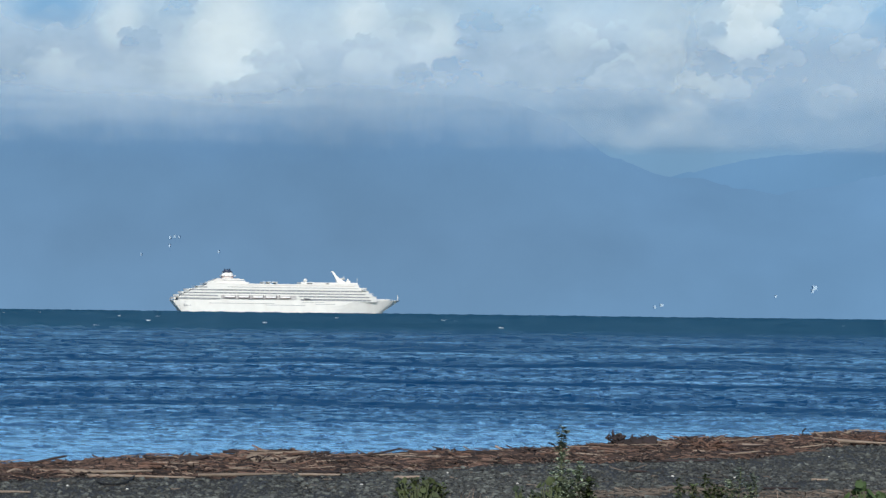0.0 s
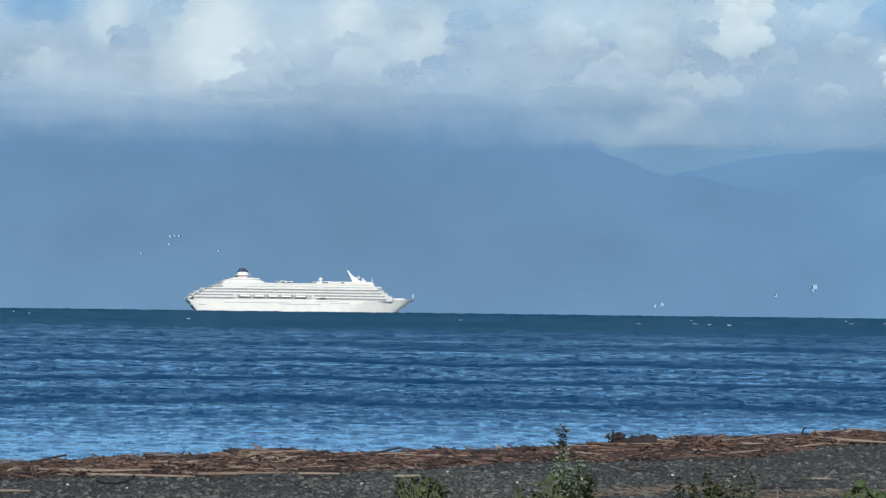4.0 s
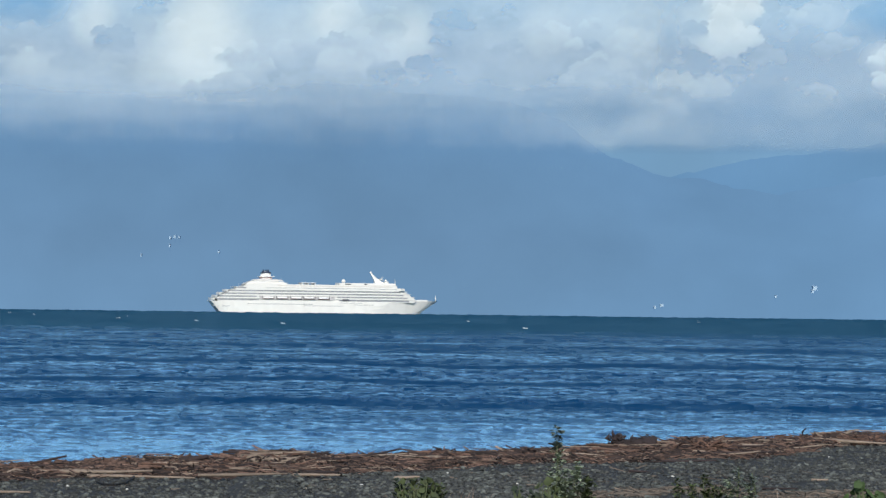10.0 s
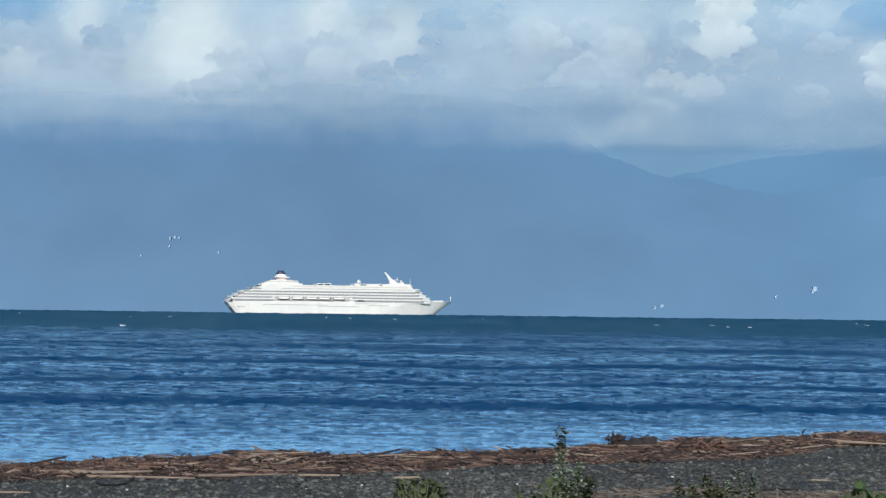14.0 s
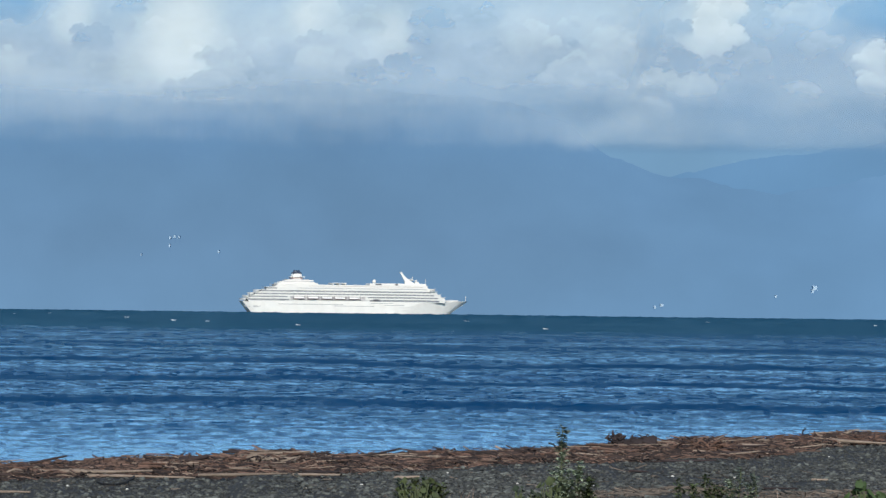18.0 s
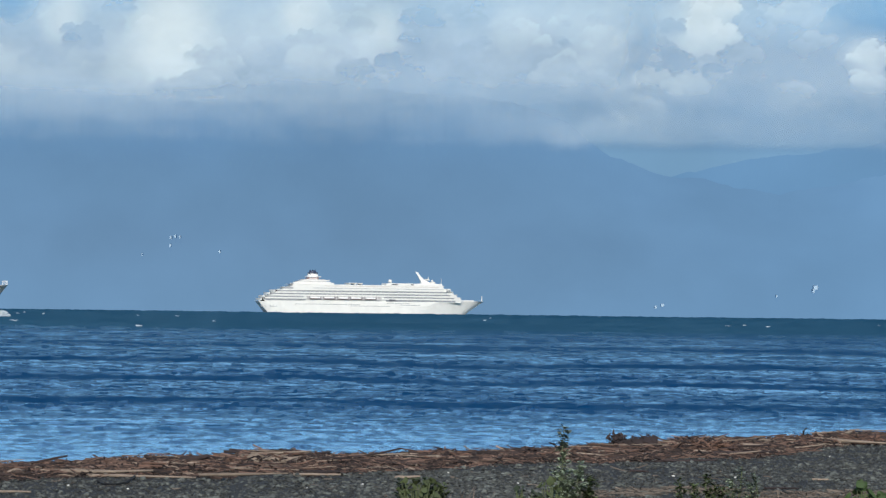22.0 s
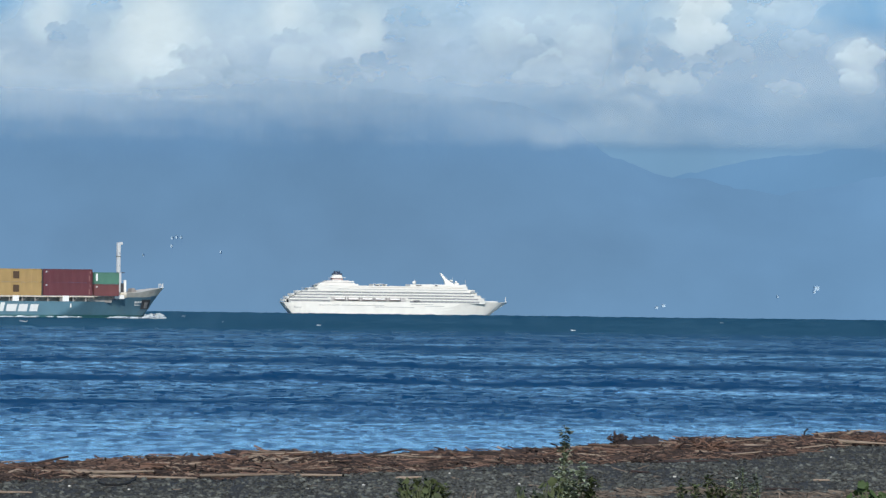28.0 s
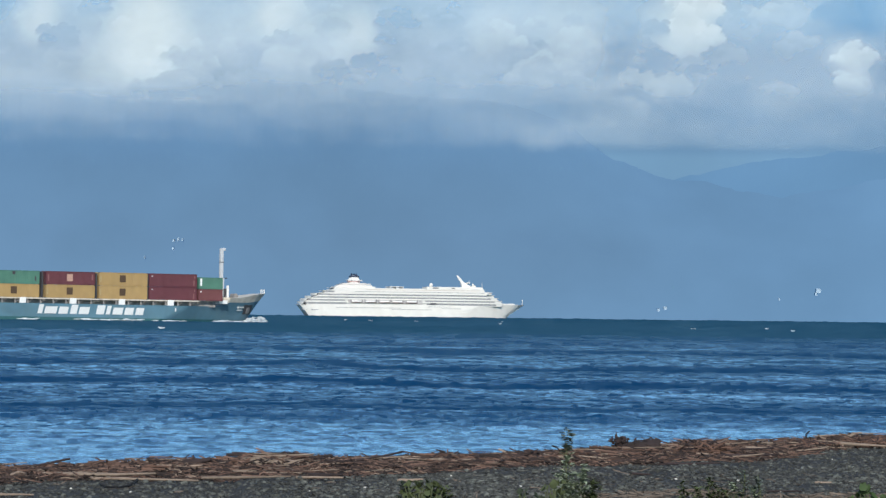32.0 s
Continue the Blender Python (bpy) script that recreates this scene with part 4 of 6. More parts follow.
def build_container_ship():
    ship = empty("container_ship")
    tagged(ship, "teal-hulled container feeder ship stacked with coloured containers", "container ship")
    L, B = 112.0, 8.9

    def stem(z):
        return 5.4 * (1 - min(max(z, 0), 6.8) / 6.8) ** 0.9 + (1.2 if z < 0 else 0)

    def half(s, z):
        run = 26 - 10 * max(z, 0) / 6.8
        return max(0.04, B * min(1, max(0, (s - stem(z)) / run)) ** 0.66 * min(1, max(0, (L + 1 - s) / 14)) ** 0.3)

    def top(s):
        return 3.5 + 2.0 * float(smooth(17, 12.5, s)) + 1.2 * float(smooth(11, 0, s))

    def strip(name, zs, mat, label, ss):
        secs = []
        for s in ss:
            prof = [(-max(s, stem(z) + 0.001), -half(max(s, stem(z)), z), z) for z in zs(s)]
            secs.append(prof + [(x, -y, z) for x, y, z in prof[::-1]])
        return loft(name, secs, mat, ship, label, smooth_shade=True)

    ss = list(np.linspace(0.02, 9, 20)) + list(np.linspace(9.6, 34, 30)) + list(np.linspace(40, L - 12, 6)) + list(np.linspace(L - 8, L, 5))
    blue_top = lambda s: 3.5 + 1.0 * float(smooth(18, 11, s)) + 0.6 * float(smooth(7, 0, s))
    strip("hull", lambda s: [0.55 + (blue_top(s) - 0.55) * q for q in (0, 0.2, 0.4, 0.6, 0.8, 1.0)], M_HULL, "", ss)
    strip("boot_topping", lambda s: (-2.5, -1.0, 0.0, 0.55), M_BOOT, "green band at the waterline", ss)
    # forecastle bulwark
    fs = list(np.linspace(0.02, 12.8, 22))
    strip("bulwark", lambda s: (blue_top(s), (blue_top(s) + top(s)) / 2, top(s)), M_BEIGE, "beige painted bow bulwark", fs)
    # hatch coaming and deck edge
    bm = bmesh.new()
    box(bm, -L + 8, -16.5, -7.2, 7.2, 3.3, 4.55)
    part("hatch_coaming", bm, M_DECK, ship)
    bm = bmesh.new()
    box(bm, -L + 8, -21.5, -8.75, -8.2, 4.45, 4.72)
    part("hatch_edge", bm, M_BEIGE, ship)
    brace = None
    for k, s in enumerate(np.arange(23.5, L - 12, 3.05)):
        if brace is None:
            bm = bmesh.new()
            box(bm, -0.12, 0.12, -8.6, -8.3, 3.4, 4.5)
            rod(bm, (0, -8.45, 3.5), (1.2, -8.45, 4.4), 0.07, sides=5)
            brace = part("stanchion", bm, M_DECK, ship)
            brace.location.x = -s
        else:
            again("stanchion", brace, pose(-s, 0, 0), ship)
    vent = None
    for s in (28.4, 40.4, 52.3, 64.4, 76.5, 88.6):
        if vent is None:
            bm = bmesh.new()
            box(bm, -0.75, 0.75, -8.85, -8.0, 3.45, 4.75, 0.08)
            vent = part("vent_box", bm, M_WHITE, ship, "white ventilator box at the deck edge")
            vent.location.x = -s
        else:
            o = again("vent_box", vent, pose(-s, 0, 0), ship)
            o["label"] = "white ventilator box at the deck edge"
    # forecastle: break, mast, post, winch
    bm = bmesh.new()
    box(bm, -15.8, -11.5, -4.2, 4.2, 3.4, 5.6, 0.1)
    part("forecastle_house", bm, M_BEIGE, ship)
    bm = bmesh.new()
    box(bm, -15.6, -13.4, -7.2, -6.25, 4.1, 4.95, 0.05)
    part("white_locker", bm, M_WHITE, ship)
    bm = bmesh.new()
    box(bm, -11.8, -11.05, -0.35, 0.35, 10.0, 16.7, 0.06)
    box(bm, -11.1, -10.5, -0.3, 0.3, 16.2, 16.8, 0.06)
    box(bm, -11.4, -10.8, -0.3, 0.3, 5.0, 10.0, 0.05)
    for z in (11.6, 14.4):
        rod(bm, (-11.4, -0.8, z), (-11.4, 0.8, z), 0.08, sides=5)
    part("foremast", bm, M_GREY, ship)
    bm = bmesh.new()
    rod(bm, (-11.0, 0, 9.9), (-9.9, 0, 10.0), 0.1)
    box(bm, -11.9, -10.98, -0.42, 0.42, 13.5, 13.65)
    part("mast_bracket", bm, M_DARK, ship)
    bm = bmesh.new()
    box(bm, -11.0, -10.5, -2.2, -1.7, 5.5, 8.3, 0.05)
    part("white_post", bm, M_WHITE, ship)
    bm = bmesh.new()
    box(bm, -11.9, -11.3, -2.5, -2.1, 5.5, 7.6, 0.05)
    part("dark_vent", bm, M_DARK, ship)
    bm = bmesh.new()
    rod(bm, (-8.2, -1.2, 6.0), (-8.2, 0.8, 6.0), 0.55, sides=12)
    box(bm, -9.0, -7.4, -1.4, 1.0, 4.8, 5.8)
    part("windlass", bm, M_DECK, ship)
    bm = bmesh.new()
    for s in np.arange(0.5, 2.6, 0.5):
        rod(bm, (-s, -half(s, 6.5), 6.6), (-s, -half(s, 6.5), 7.6), 0.06, sides=5)
    rod(bm, (-0.4, -half(0.4, 6.5), 7.5), (-2.6, -half(2.6, 6.4), 7.4), 0.06, sides=5)
    part("bow_rail", bm, M_WHITE, ship)
    # anchor over its pocket's shade, a dark patch laid on the curved bow
    def hull_patch(name, s0, s1, z0, z1, off, mat, label=""):
        v, f, n = [], [], 6
        for i in range(n + 1):
            for z in (z0, (z0 + z1) / 2, z1):
                sx = max(s0 + (s1 - s0) * i / n, stem(z) + 0.15)
                v.append((-sx, -half(sx, z) - off, z))
            if i:
                b0 = 3 * (i - 1)
                f += [(b0, b0 + 3, b0 + 4, b0 + 1), (b0 + 1, b0 + 4, b0 + 5, b0 + 2)]
        o = mesh_ob(name, v, f, mat, ship)
        sol = o.modifiers.new("solid", "SOLIDIFY")
        sol.thickness = 0.08
        if label:
            o["label"] = label
    hull_patch("pocket_shade", 4.4, 7.2, 1.9, 4.0, 0.05, M_DARK)
    hull_patch("anchor", 5.2, 6.2, 2.1, 3.4, 0.16, M_DECK)
    # the hull's markings: plain slanted blocks, and bars by the bow
    y = -B - 0.05
    for x0, x1, z1 in ((-61.0, -59.9, 3.3), (-59.4, -56.5, 2.85), (-56.0, -53.8, 2.85), (-53.2, -51.6, 3.3), (-51.1, -48.7, 2.85),
                       (-46.9, -45.0, 3.3), (-44.5, -43.5, 3.2), (-42.9, -40.5, 2.85), (-40.0, -37.9, 2.85), (-37.3, -35.4, 2.85)):
        bm = bmesh.new()
        slant_block(bm, x0, x1, 1.3, z1, y)
        part("hull_marking", bm, M_LETTER, ship, "white slanted block marking")
    for x0, x1, z0, z1 in ((9.4, 8.8, 3.2, 3.6), (8.5, 8.0, 3.25, 3.6), (7.8, 7.3, 3.3, 3.6), (9.3, 7.7, 2.7, 2.9)):
        hull_patch("name_bar", x1, x0, z0, z1, 0.06, M_WHITE)
    for s in (27.3,):
        bm = bmesh.new()
        box(bm, -s - 0.14, -s + 0.14, -half(s, 2.5) - 0.06, -half(s, 2.5) + 0.3, 2.2, 3.0)
        part("draught_mark", bm, M_WHITE, ship)
    # dark slabs added between the stacks, for lashing bridges and the gaps' shade
    for s, z1 in ((34.0, 10.3), (46.6, 10.3), (59.7, 10.4), (72.8, 10.4), (22.0, 9.6)):
        bm = bmesh.new()
        box(bm, -s - 0.16, -s + 0.16, -8.4, -6.4, 4.6, z1, 0.04)
        part("lashing_gap_slab", bm, M_DARK, ship)
    # the containers
    dark, tan, rose = M_DARK, material("tan_plate", (0.46, 0.28, 0.22), 0.6), material("faded_rose_plate", (0.24, 0.11, 0.11), 0.6)
    mk = [(-0.15, 1.55, 1.45, 1.55, M_EMBLEM), (-5.5, 1.45, 0.35, 1.3, material("grey_plate", (0.4, 0.3, 0.15), 0.6))]
    proto = {
        "yellow": (make_container(11.85, 2.9, M_YELLOW, mk), "yellow forty-foot container with a small dark logo plate"),
        "maroon": (make_container(11.85, 2.9, M_MAROON, [(-5.2, 2.3, 0.35, 0.25, M_GREY), (5.2, 0.9, 0.25, 1.2, rose), (5.4, 2.2, 0.25, 0.5, rose)]), "plain maroon forty-foot container"),
        "maroon_logo": (make_container(11.85, 2.9, M_MAROON, [(-0.15, 1.55, 1.4, 1.55, tan), (5.3, 1.7, 0.35, 1.2, rose), (-5.3, 1.5, 0.3, 1.4, rose)]), "maroon forty-foot container with a tan logo plate"),
        "green": (make_container(11.85, 2.9, M_GREEN, [(-0.2, 2.35, 0.7, 0.7, dark), (5.0, 1.2, 0.35, 1.0, dark)]), "green forty-foot container with a small dark mark"),
        "green_short": (make_container(6.06, 2.59, M_GREEN, [(-2.4, 1.5, 0.45, 1.6, M_WHITE)]), "short green container with a white panel"),
        "red_short": (make_container(6.06, 2.59, M_RED, [(-2.4, 2.0, 0.35, 0.25, M_WHITE)]), "short rust-red steel container"),
    }
    used = set()
    out = []
    for s, lower, upper in ((18.45, "red_short", "green_short"), (27.85, "maroon", "maroon"), (40.15, "yellow", "yellow"), (53.0, "yellow", "maroon_logo"),
                            (66.4, "yellow", "green"), (79.1, "yellow", "maroon")):
        z = 4.74
        for kind in (lower, upper):
            c, label = proto[kind]
            o = copy_thing(c, pose(0, 0, 0)) if kind in used else c
            used.add(kind)
            tagged(o, label, "container", "containers on the ship")
            out.append((o, (-s, -7.35, z)))
            z += 2.92 if "short" not in kind else 2.61
    return ship, out


def build_bow_foam():
    """White water at the ship's bow and along its side, in rigid flakes."""
    foams = []
    rs = random.Random(5)
    for label, spots in (("white bow wave curling off the ship's stem", [(-5.6, -1.6, 0.9), (-4.8, -1.3, 1.2), (-3.8, -1.1, 1.5), (-2.9, -1.0, 2.1), (-2.2, -0.9, 2.1), (-1.6, -0.8, 1.5), (-1.0, -0.7, 0.9), (-7.5, -2.8, 0.3), (-9.5, -3.6, 0.25)]),
                         ("streak of foam along the hull", [(-10, -5.2, 0.4), (-13, -7.6, 0.4), (-15.5, -8.8, 0.35), (-27, -9.8, 0.25), (-30, -9.8, 0.3)]),
                         ("streak of foam along the hull", [(-38, -9.9, 0.3), (-41, -9.9, 0.35), (-44, -9.9, 0.4), (-47, -9.9, 0.35), (-50, -9.9, 0.3), (-63, -9.9, 0.3)])):
        bm = bmesh.new()
        for x, y, h in spots:
            for k in range(22 if h > 0.5 else 7):
                wide = 0.75 if h > 0.5 else 2.6
                size = rs.uniform(0.18, 0.42) if h > 0.5 else rs.uniform(0.4, 1.1)
                ball(bm, (x + rs.uniform(-wide, wide), y + rs.uniform(-0.6, 0.5), h * rs.uniform(-0.1, 0.75) * rs.random() ** 0.5), (size * 1.5, 0.4, min(size, 0.12 + 0.5 * h) * rs.uniform(0.35, 0.7)), 1)
        for v in bm.verts:
            v.co += noise.noise_vector(v.co * 2.2) * 0.14 + noise.noise_vector(v.co * 6.0) * 0.06
        foams.append(tagged(part("foam", bm, M_FOAM, None, smooth=True), label, "foam", "foam beside the container ship", "stuff"))
    return foams



# ---- things on the beach ----
def shore(a, f):
    """A place on the beach at bearing a (mrad), f metres in front of the crest."""
    d = float(crest(np.array([a]))[0][0]) - f
    x = d * a / 1000
    return x, d, float(beach_z(np.array([x]), np.array([d]))[0])


def wrack_depth(a):
    """How far the wrack reaches down the near side of the crest, by bearing."""
    return float(np.interp(a, [-105, -78, -50, -26, 2, 29, 42, 69, 83, 96, 105], [1.9, 1.8, 2.5, 2.7, 2.1, 1.9, 3.0, 3.5, 2.8, 1.8, 1.8]))


def on_beach(a, b, lift=0.0):
    """Where the line of sight at bearing a and height b (mrad) meets the beach, or what lies lift metres deep on it."""
    d = np.arange(22, 46, 0.05)
    low = EYE + d * b / 1000 <= beach_z(d * a / 1000, d) + lift
    if not low.any():
        x, y, z = shore(a, 0.05)
        return x, y, z + lift
    d = float(d[int(np.argmax(low))])
    x = d * a / 1000
    return x, d, float(beach_z(np.array([x]), np.array([d]))[0]) + lift


def on_wrack(a, b):
    """The same on top of the litter where it lies, else on the gravel."""
    x, y, z = on_beach(a, b, 0.04)
    if float(crest(np.array([a]))[0][0]) - y > wrack_depth(a) + 0.4:
        x, y, z = on_beach(a, b, 0.008)
    return x, y, z


def stick_mesh(name, length, r, bend, seed, mat, sides=6, fork=False, flat=1.0):
    """A worn, bent, tapering piece of driftwood lying along x."""
    rs = random.Random(seed)
    v, f = [], []

    def limb(p0, direction, ln, r0, r1, n):
        base = len(v)
        p = Vector(p0)
        d = Vector(direction).normalized()
        for k in range(n + 1):
            q = k / n
            r = (r0 + (r1 - r0) * q) * rs.uniform(0.85, 1.15)
            side = d.cross(Vector((0, 0, 1))).normalized()
            up = side.cross(d)
            for j in range(sides):
                t = 2 * math.pi * j / sides
                w = r * rs.uniform(0.8, 1.15)
                v.append(p + side * math.cos(t) * w + up * math.sin(t) * w * flat)
            d = (d + Vector((0, rs.uniform(-1, 1), rs.uniform(-0.2, 0.2))) * bend).normalized()
            p = p + d * ln / n
        for k in range(n):
            for j in range(sides):
                a, b = base + k * sides + j, base + k * sides + (j + 1) % sides
                f.append((a, b, b + sides, a + sides))
        f.append(tuple(base + j for j in range(sides))[::-1])
        f.append(tuple(base + n * sides + j for j in range(sides)))

    limb((-length / 2, 0, 0), (1, 0, 0), length, r, r * 0.55, 7)
    if fork:
        limb((-length * 0.1, 0, 0), (0.85, 0.5, 0.1), length * 0.4, r * 0.6, r * 0.25, 4)
        limb((length * 0.2, 0, 0), (0.7, -0.6, 0.15), length * 0.25, r * 0.5, r * 0.2, 3)
    me = bpy.data.meshes.new(name)
    me.from_pydata([tuple(p) for p in v], [], f)
    me.materials.append(mat)
    me.polygons.foreach_set("use_smooth", [True] * len(me.polygons))
    me.update()
    return me


def build_driftwood():
    rs = random.Random(12)
    kinds = []
    for k in range(18):
        mat = (M_WOOD, M_WOOD_PALE, M_WOOD_DARK, M_WOOD)[k % 4]
        kinds.append((stick_mesh("driftwood", rs.uniform(0.16, 0.85), 0.006 + 0.011 * rs.random() ** 2, 0.16, 100 + k, mat, fork=k % 3 == 0), k % 4))
    names = ("brown weathered driftwood branch on the beach crest", "pale bleached driftwood stick on the gravel",
             "dark wet driftwood branch among the litter", "brown driftwood branch in the wrack line")
    for k in range(285):
        a = rs.uniform(-112, 112)
        f = -0.2 + wrack_depth(a) * rs.random() ** 1.1
        x, y, z = shore_fast(a, f)
        me, q = rs.choice(kinds)
        o = new("driftwood", me)
        lift = 0.012 + max(0, rs.gauss(0.02, 0.02)) * (1.0 if f < 1.6 else 0.4)
        o.matrix_world = pose(x, y, z + lift, rs.choice((0, 180)) + rs.gauss(0, 12), max(-1.5 if f < 0.5 else -3, min(1.5 if f < 0.5 else 3, rs.gauss(0, 1.5))), rs.gauss(0, 12))
        tagged(o, names[q], "driftwood", "driftwood along the beach crest")
    stub = stick_mesh("driftwood", 0.11, 0.011, 0.1, 77, M_WOOD_DARK)
    for k in range(14):
        x, y, z = shore_fast(rs.uniform(-108, 108), rs.uniform(-0.3, 0.5))
        o = new("driftwood", stub)
        o.matrix_world = pose(x, y, z + 0.035, rs.uniform(0, 360), -rs.uniform(15, 80), rs.choice((0, 180)) + rs.gauss(0, 25))
        tagged(o, "short dark stub of wood sticking up from the litter", "driftwood", "driftwood along the beach crest")
    # pieces that stand out: bearing, height, length, radius, turn, tilt, kind
    big = [
        (-84.33, -39.01, 1.15, 0.022, 2, 1, M_WOOD_PALE), (-40.12, -36.05, 0.40, 0.030, 4, 3, M_WOOD_PALE), (-70.91, -40.18, 0.9, 0.014, 0, -1, M_WOOD_PALE),
        (-46.79, -39.35, 0.75, 0.014, 0, 1, M_WOOD_PALE), (-5.95, -34.68, 0.42, 0.016, 12, 5, M_WOOD_PALE), (-7.90, -39.53, 0.22, 0.016, 0, 3, M_WOOD_PALE),
        (-29.36, -39.13, 0.4, 0.014, 3, 0, M_WOOD_PALE), (65.04, -29.64, 0.22, 0.013, 20, 12, M_WOOD_PALE), (74.44, -30.87, 0.24, 0.018, 0, 0, M_WOOD_PALE),
        (99.23, -29.75, 0.6, 0.018, 0, -2, M_WOOD_PALE), (47.04, -37.38, 0.18, 0.011, 14, -6, M_WOOD_DARK), (69.77, -32.53, 0.75, 0.013, 0, 2, M_WOOD_DARK),
        (59.07, -34.68, 0.5, 0.012, 0, 1, M_WOOD_DARK), (-44.15, -35.56, 0.24, 0.032, 2, 2, M_WOOD_PALE), (100.58, -30.01, 0.34, 0.013, 0, 1, M_WOOD_PALE),
        (21.51, -32.87, 0.14, 0.035, 0, 0, M_WOOD_DARK), (-101.70, -44.05, 0.3, 0.012, 0, 0, M_WOOD_PALE), (-58.89, -35.88, 0.3, 0.03, 10, 6, M_WOOD_DARK),
        (6.75, -31.58, 0.28, 0.012, 3, 2, M_WOOD_DARK), (89.96, -38.72, 0.14, 0.010, 4, 1, M_WOOD_PALE), (80.60, -40.98, 0.3, 0.010, 0, 0, M_WOOD_DARK),
        (-28.02, -38.58, 0.30, 0.018, 0, 0, M_WOOD_DARK), (95.19, -28.20, 0.22, 0.025, 20, 20, M_WOOD_PALE)]
    for k, (a, b, ln, r, turn, tilt, mat) in enumerate(big):
        x, y, z = on_wrack(a, b)
        o = new("driftwood_log" if r > 0.045 else "driftwood", stick_mesh("driftwood", ln, r, 0.11, 300 + k, mat, 8, fork=r > 0.05))
        o.matrix_world = pose(x, y, z + r * 0.5, 0, -tilt, turn)
        what = {"driftwood_bleached": "pale bleached", "driftwood_brown": "brown", "driftwood_wet_dark": "dark wet"}[mat.name]
        tagged(o, what + (" driftwood log lying on the gravel" if r > 0.045 else " driftwood stick lying on the gravel"), "driftwood", "driftwood along the beach crest")
    # a stump with its roots standing over the crest
    x, y, z = on_beach(45.90, -32.16)
    stump = new("root_stump")
    stump.matrix_world = pose(x, y, z, 0, 0, 4)
    bm = bmesh.new()
    log = stick_mesh("trunk", 0.42, 0.092, 0.04, 55, M_WOOD_DARK, 12)
    bm.from_mesh(log)
    bmesh.ops.subdivide_edges(bm, edges=bm.edges, cuts=2, use_grid_fill=True)
    bpy.data.meshes.remove(log)
    for v in bm.verts:
        v.co = Vector((-v.co.x, v.co.y, v.co.z * 0.9 + 0.05)) + noise.noise_vector(v.co * 17) * 0.03 + noise.noise_vector(v.co * 50) * 0.014
    bmesh.ops.reverse_faces(bm, faces=bm.faces)
    part("trunk", bm, M_WOOD_DARK, stump, smooth=True)
    for j in range(70):
        bm = bmesh.new()
        t = rs.uniform(-0.3, 3.4)
        c = Vector((-0.17 + rs.gauss(0, 0.032), rs.gauss(0, 0.04), 0.065 + rs.uniform(0, 0.06)))
        ln = rs.uniform(0.018, 0.06) * (0.75 + 0.5 * abs(math.sin(t)))
        q = c + Vector((math.cos(t) * ln, rs.gauss(0, 0.03), math.sin(t) * ln))
        mid = c.lerp(q, 0.5) + Vector((rs.gauss(0, 0.012), 0, rs.gauss(0, 0.012)))
        rod(bm, c, mid, 0.018, 0.013, 5)
        rod(bm, mid, q, 0.011, 0.004, 5)
        part("root", bm, M_WOOD_DARK, stump)
    for j in range(10):
        bm = bmesh.new()
        p = Vector((rs.uniform(-0.1, 0.2), rs.gauss(0, 0.03), 0.12))
        rod(bm, p, p + Vector((rs.gauss(0, 0.05), 0, rs.uniform(0.0, 0.05))), 0.009, 0.003, 5)
        part("root", bm, M_WOOD_DARK, stump)
    tagged(stump, "dark brown driftwood stump with a spiky root plate on the crest", "driftwood")
    # tangled roots along the crest
    for k, (a, b, r) in enumerate(((34.91, -32.16, 0.055), (21.50, -31.79, 0.03), (19.51, -33.43, 0.045), (0.07, -33.67, 0.05), (86.49, -29.11, 0.04), (77.11, -29.76, 0.035), (-29.01, -35.10, 0.045), (-36.12, -34.39, 0.05), (96.54, -28.45, 0.05), (58.35, -30.13, 0.05), (-51.51, -36.73, 0.04), (-60.23, -36.03, 0.045), (-88.37, -37.45, 0.03))):
        x, y, z = on_beach(a, b, 0.025)
        root = new("root_tangle")
        root.matrix_world = pose(x, y, z)
        for j in range(24):
            bm = bmesh.new()
            p = Vector((rs.gauss(0, r * 0.9), rs.gauss(0, r * 0.6), rs.uniform(0, r)))
            q = p + Vector((rs.gauss(0, r), rs.gauss(0, r * 0.5), rs.uniform(-0.2, 0.9) * r))
            rod(bm, p, q, 0.010, 0.004, 5)
            part("root", bm, (M_WOOD_DARK, M_WOOD_DARK, M_WOOD)[j % 3], root)
        tagged(root, "tangle of dark brown roots on the beach crest", "driftwood", "root tangles along the crest")
    # brush heaped on the crest: bearing, height, half width, rise
    for a, b, wide, tall, n, mats in ((62.39, -31.96, 0.30, 0.10, 90, (M_WOOD, M_WOOD, M_WOOD_DARK)), (100.58, -30.01, 0.26, 0.09, 60, (M_WOOD, M_WOOD_DARK, M_WOOD)),
                                      (-40.79, -36.59, 0.26, 0.08, 60, (M_WOOD, M_WOOD_PALE, M_WOOD_DARK)), (88.51, -30.29, 0.24, 0.05, 44, (M_WOOD, M_WOOD_DARK, M_WOOD)), (2.76, -34.71, 0.35, 0.045, 50, (M_WOOD, M_WOOD_DARK, M_WOOD)), (34.93, -33.50, 0.2, 0.06, 40, (M_WOOD, M_WOOD_DARK, M_WOOD))):
        x, y, z = on_beach(a, b, 0.02)
        heap = new("brush_heap")
        heap.matrix_world = pose(x, y, z)
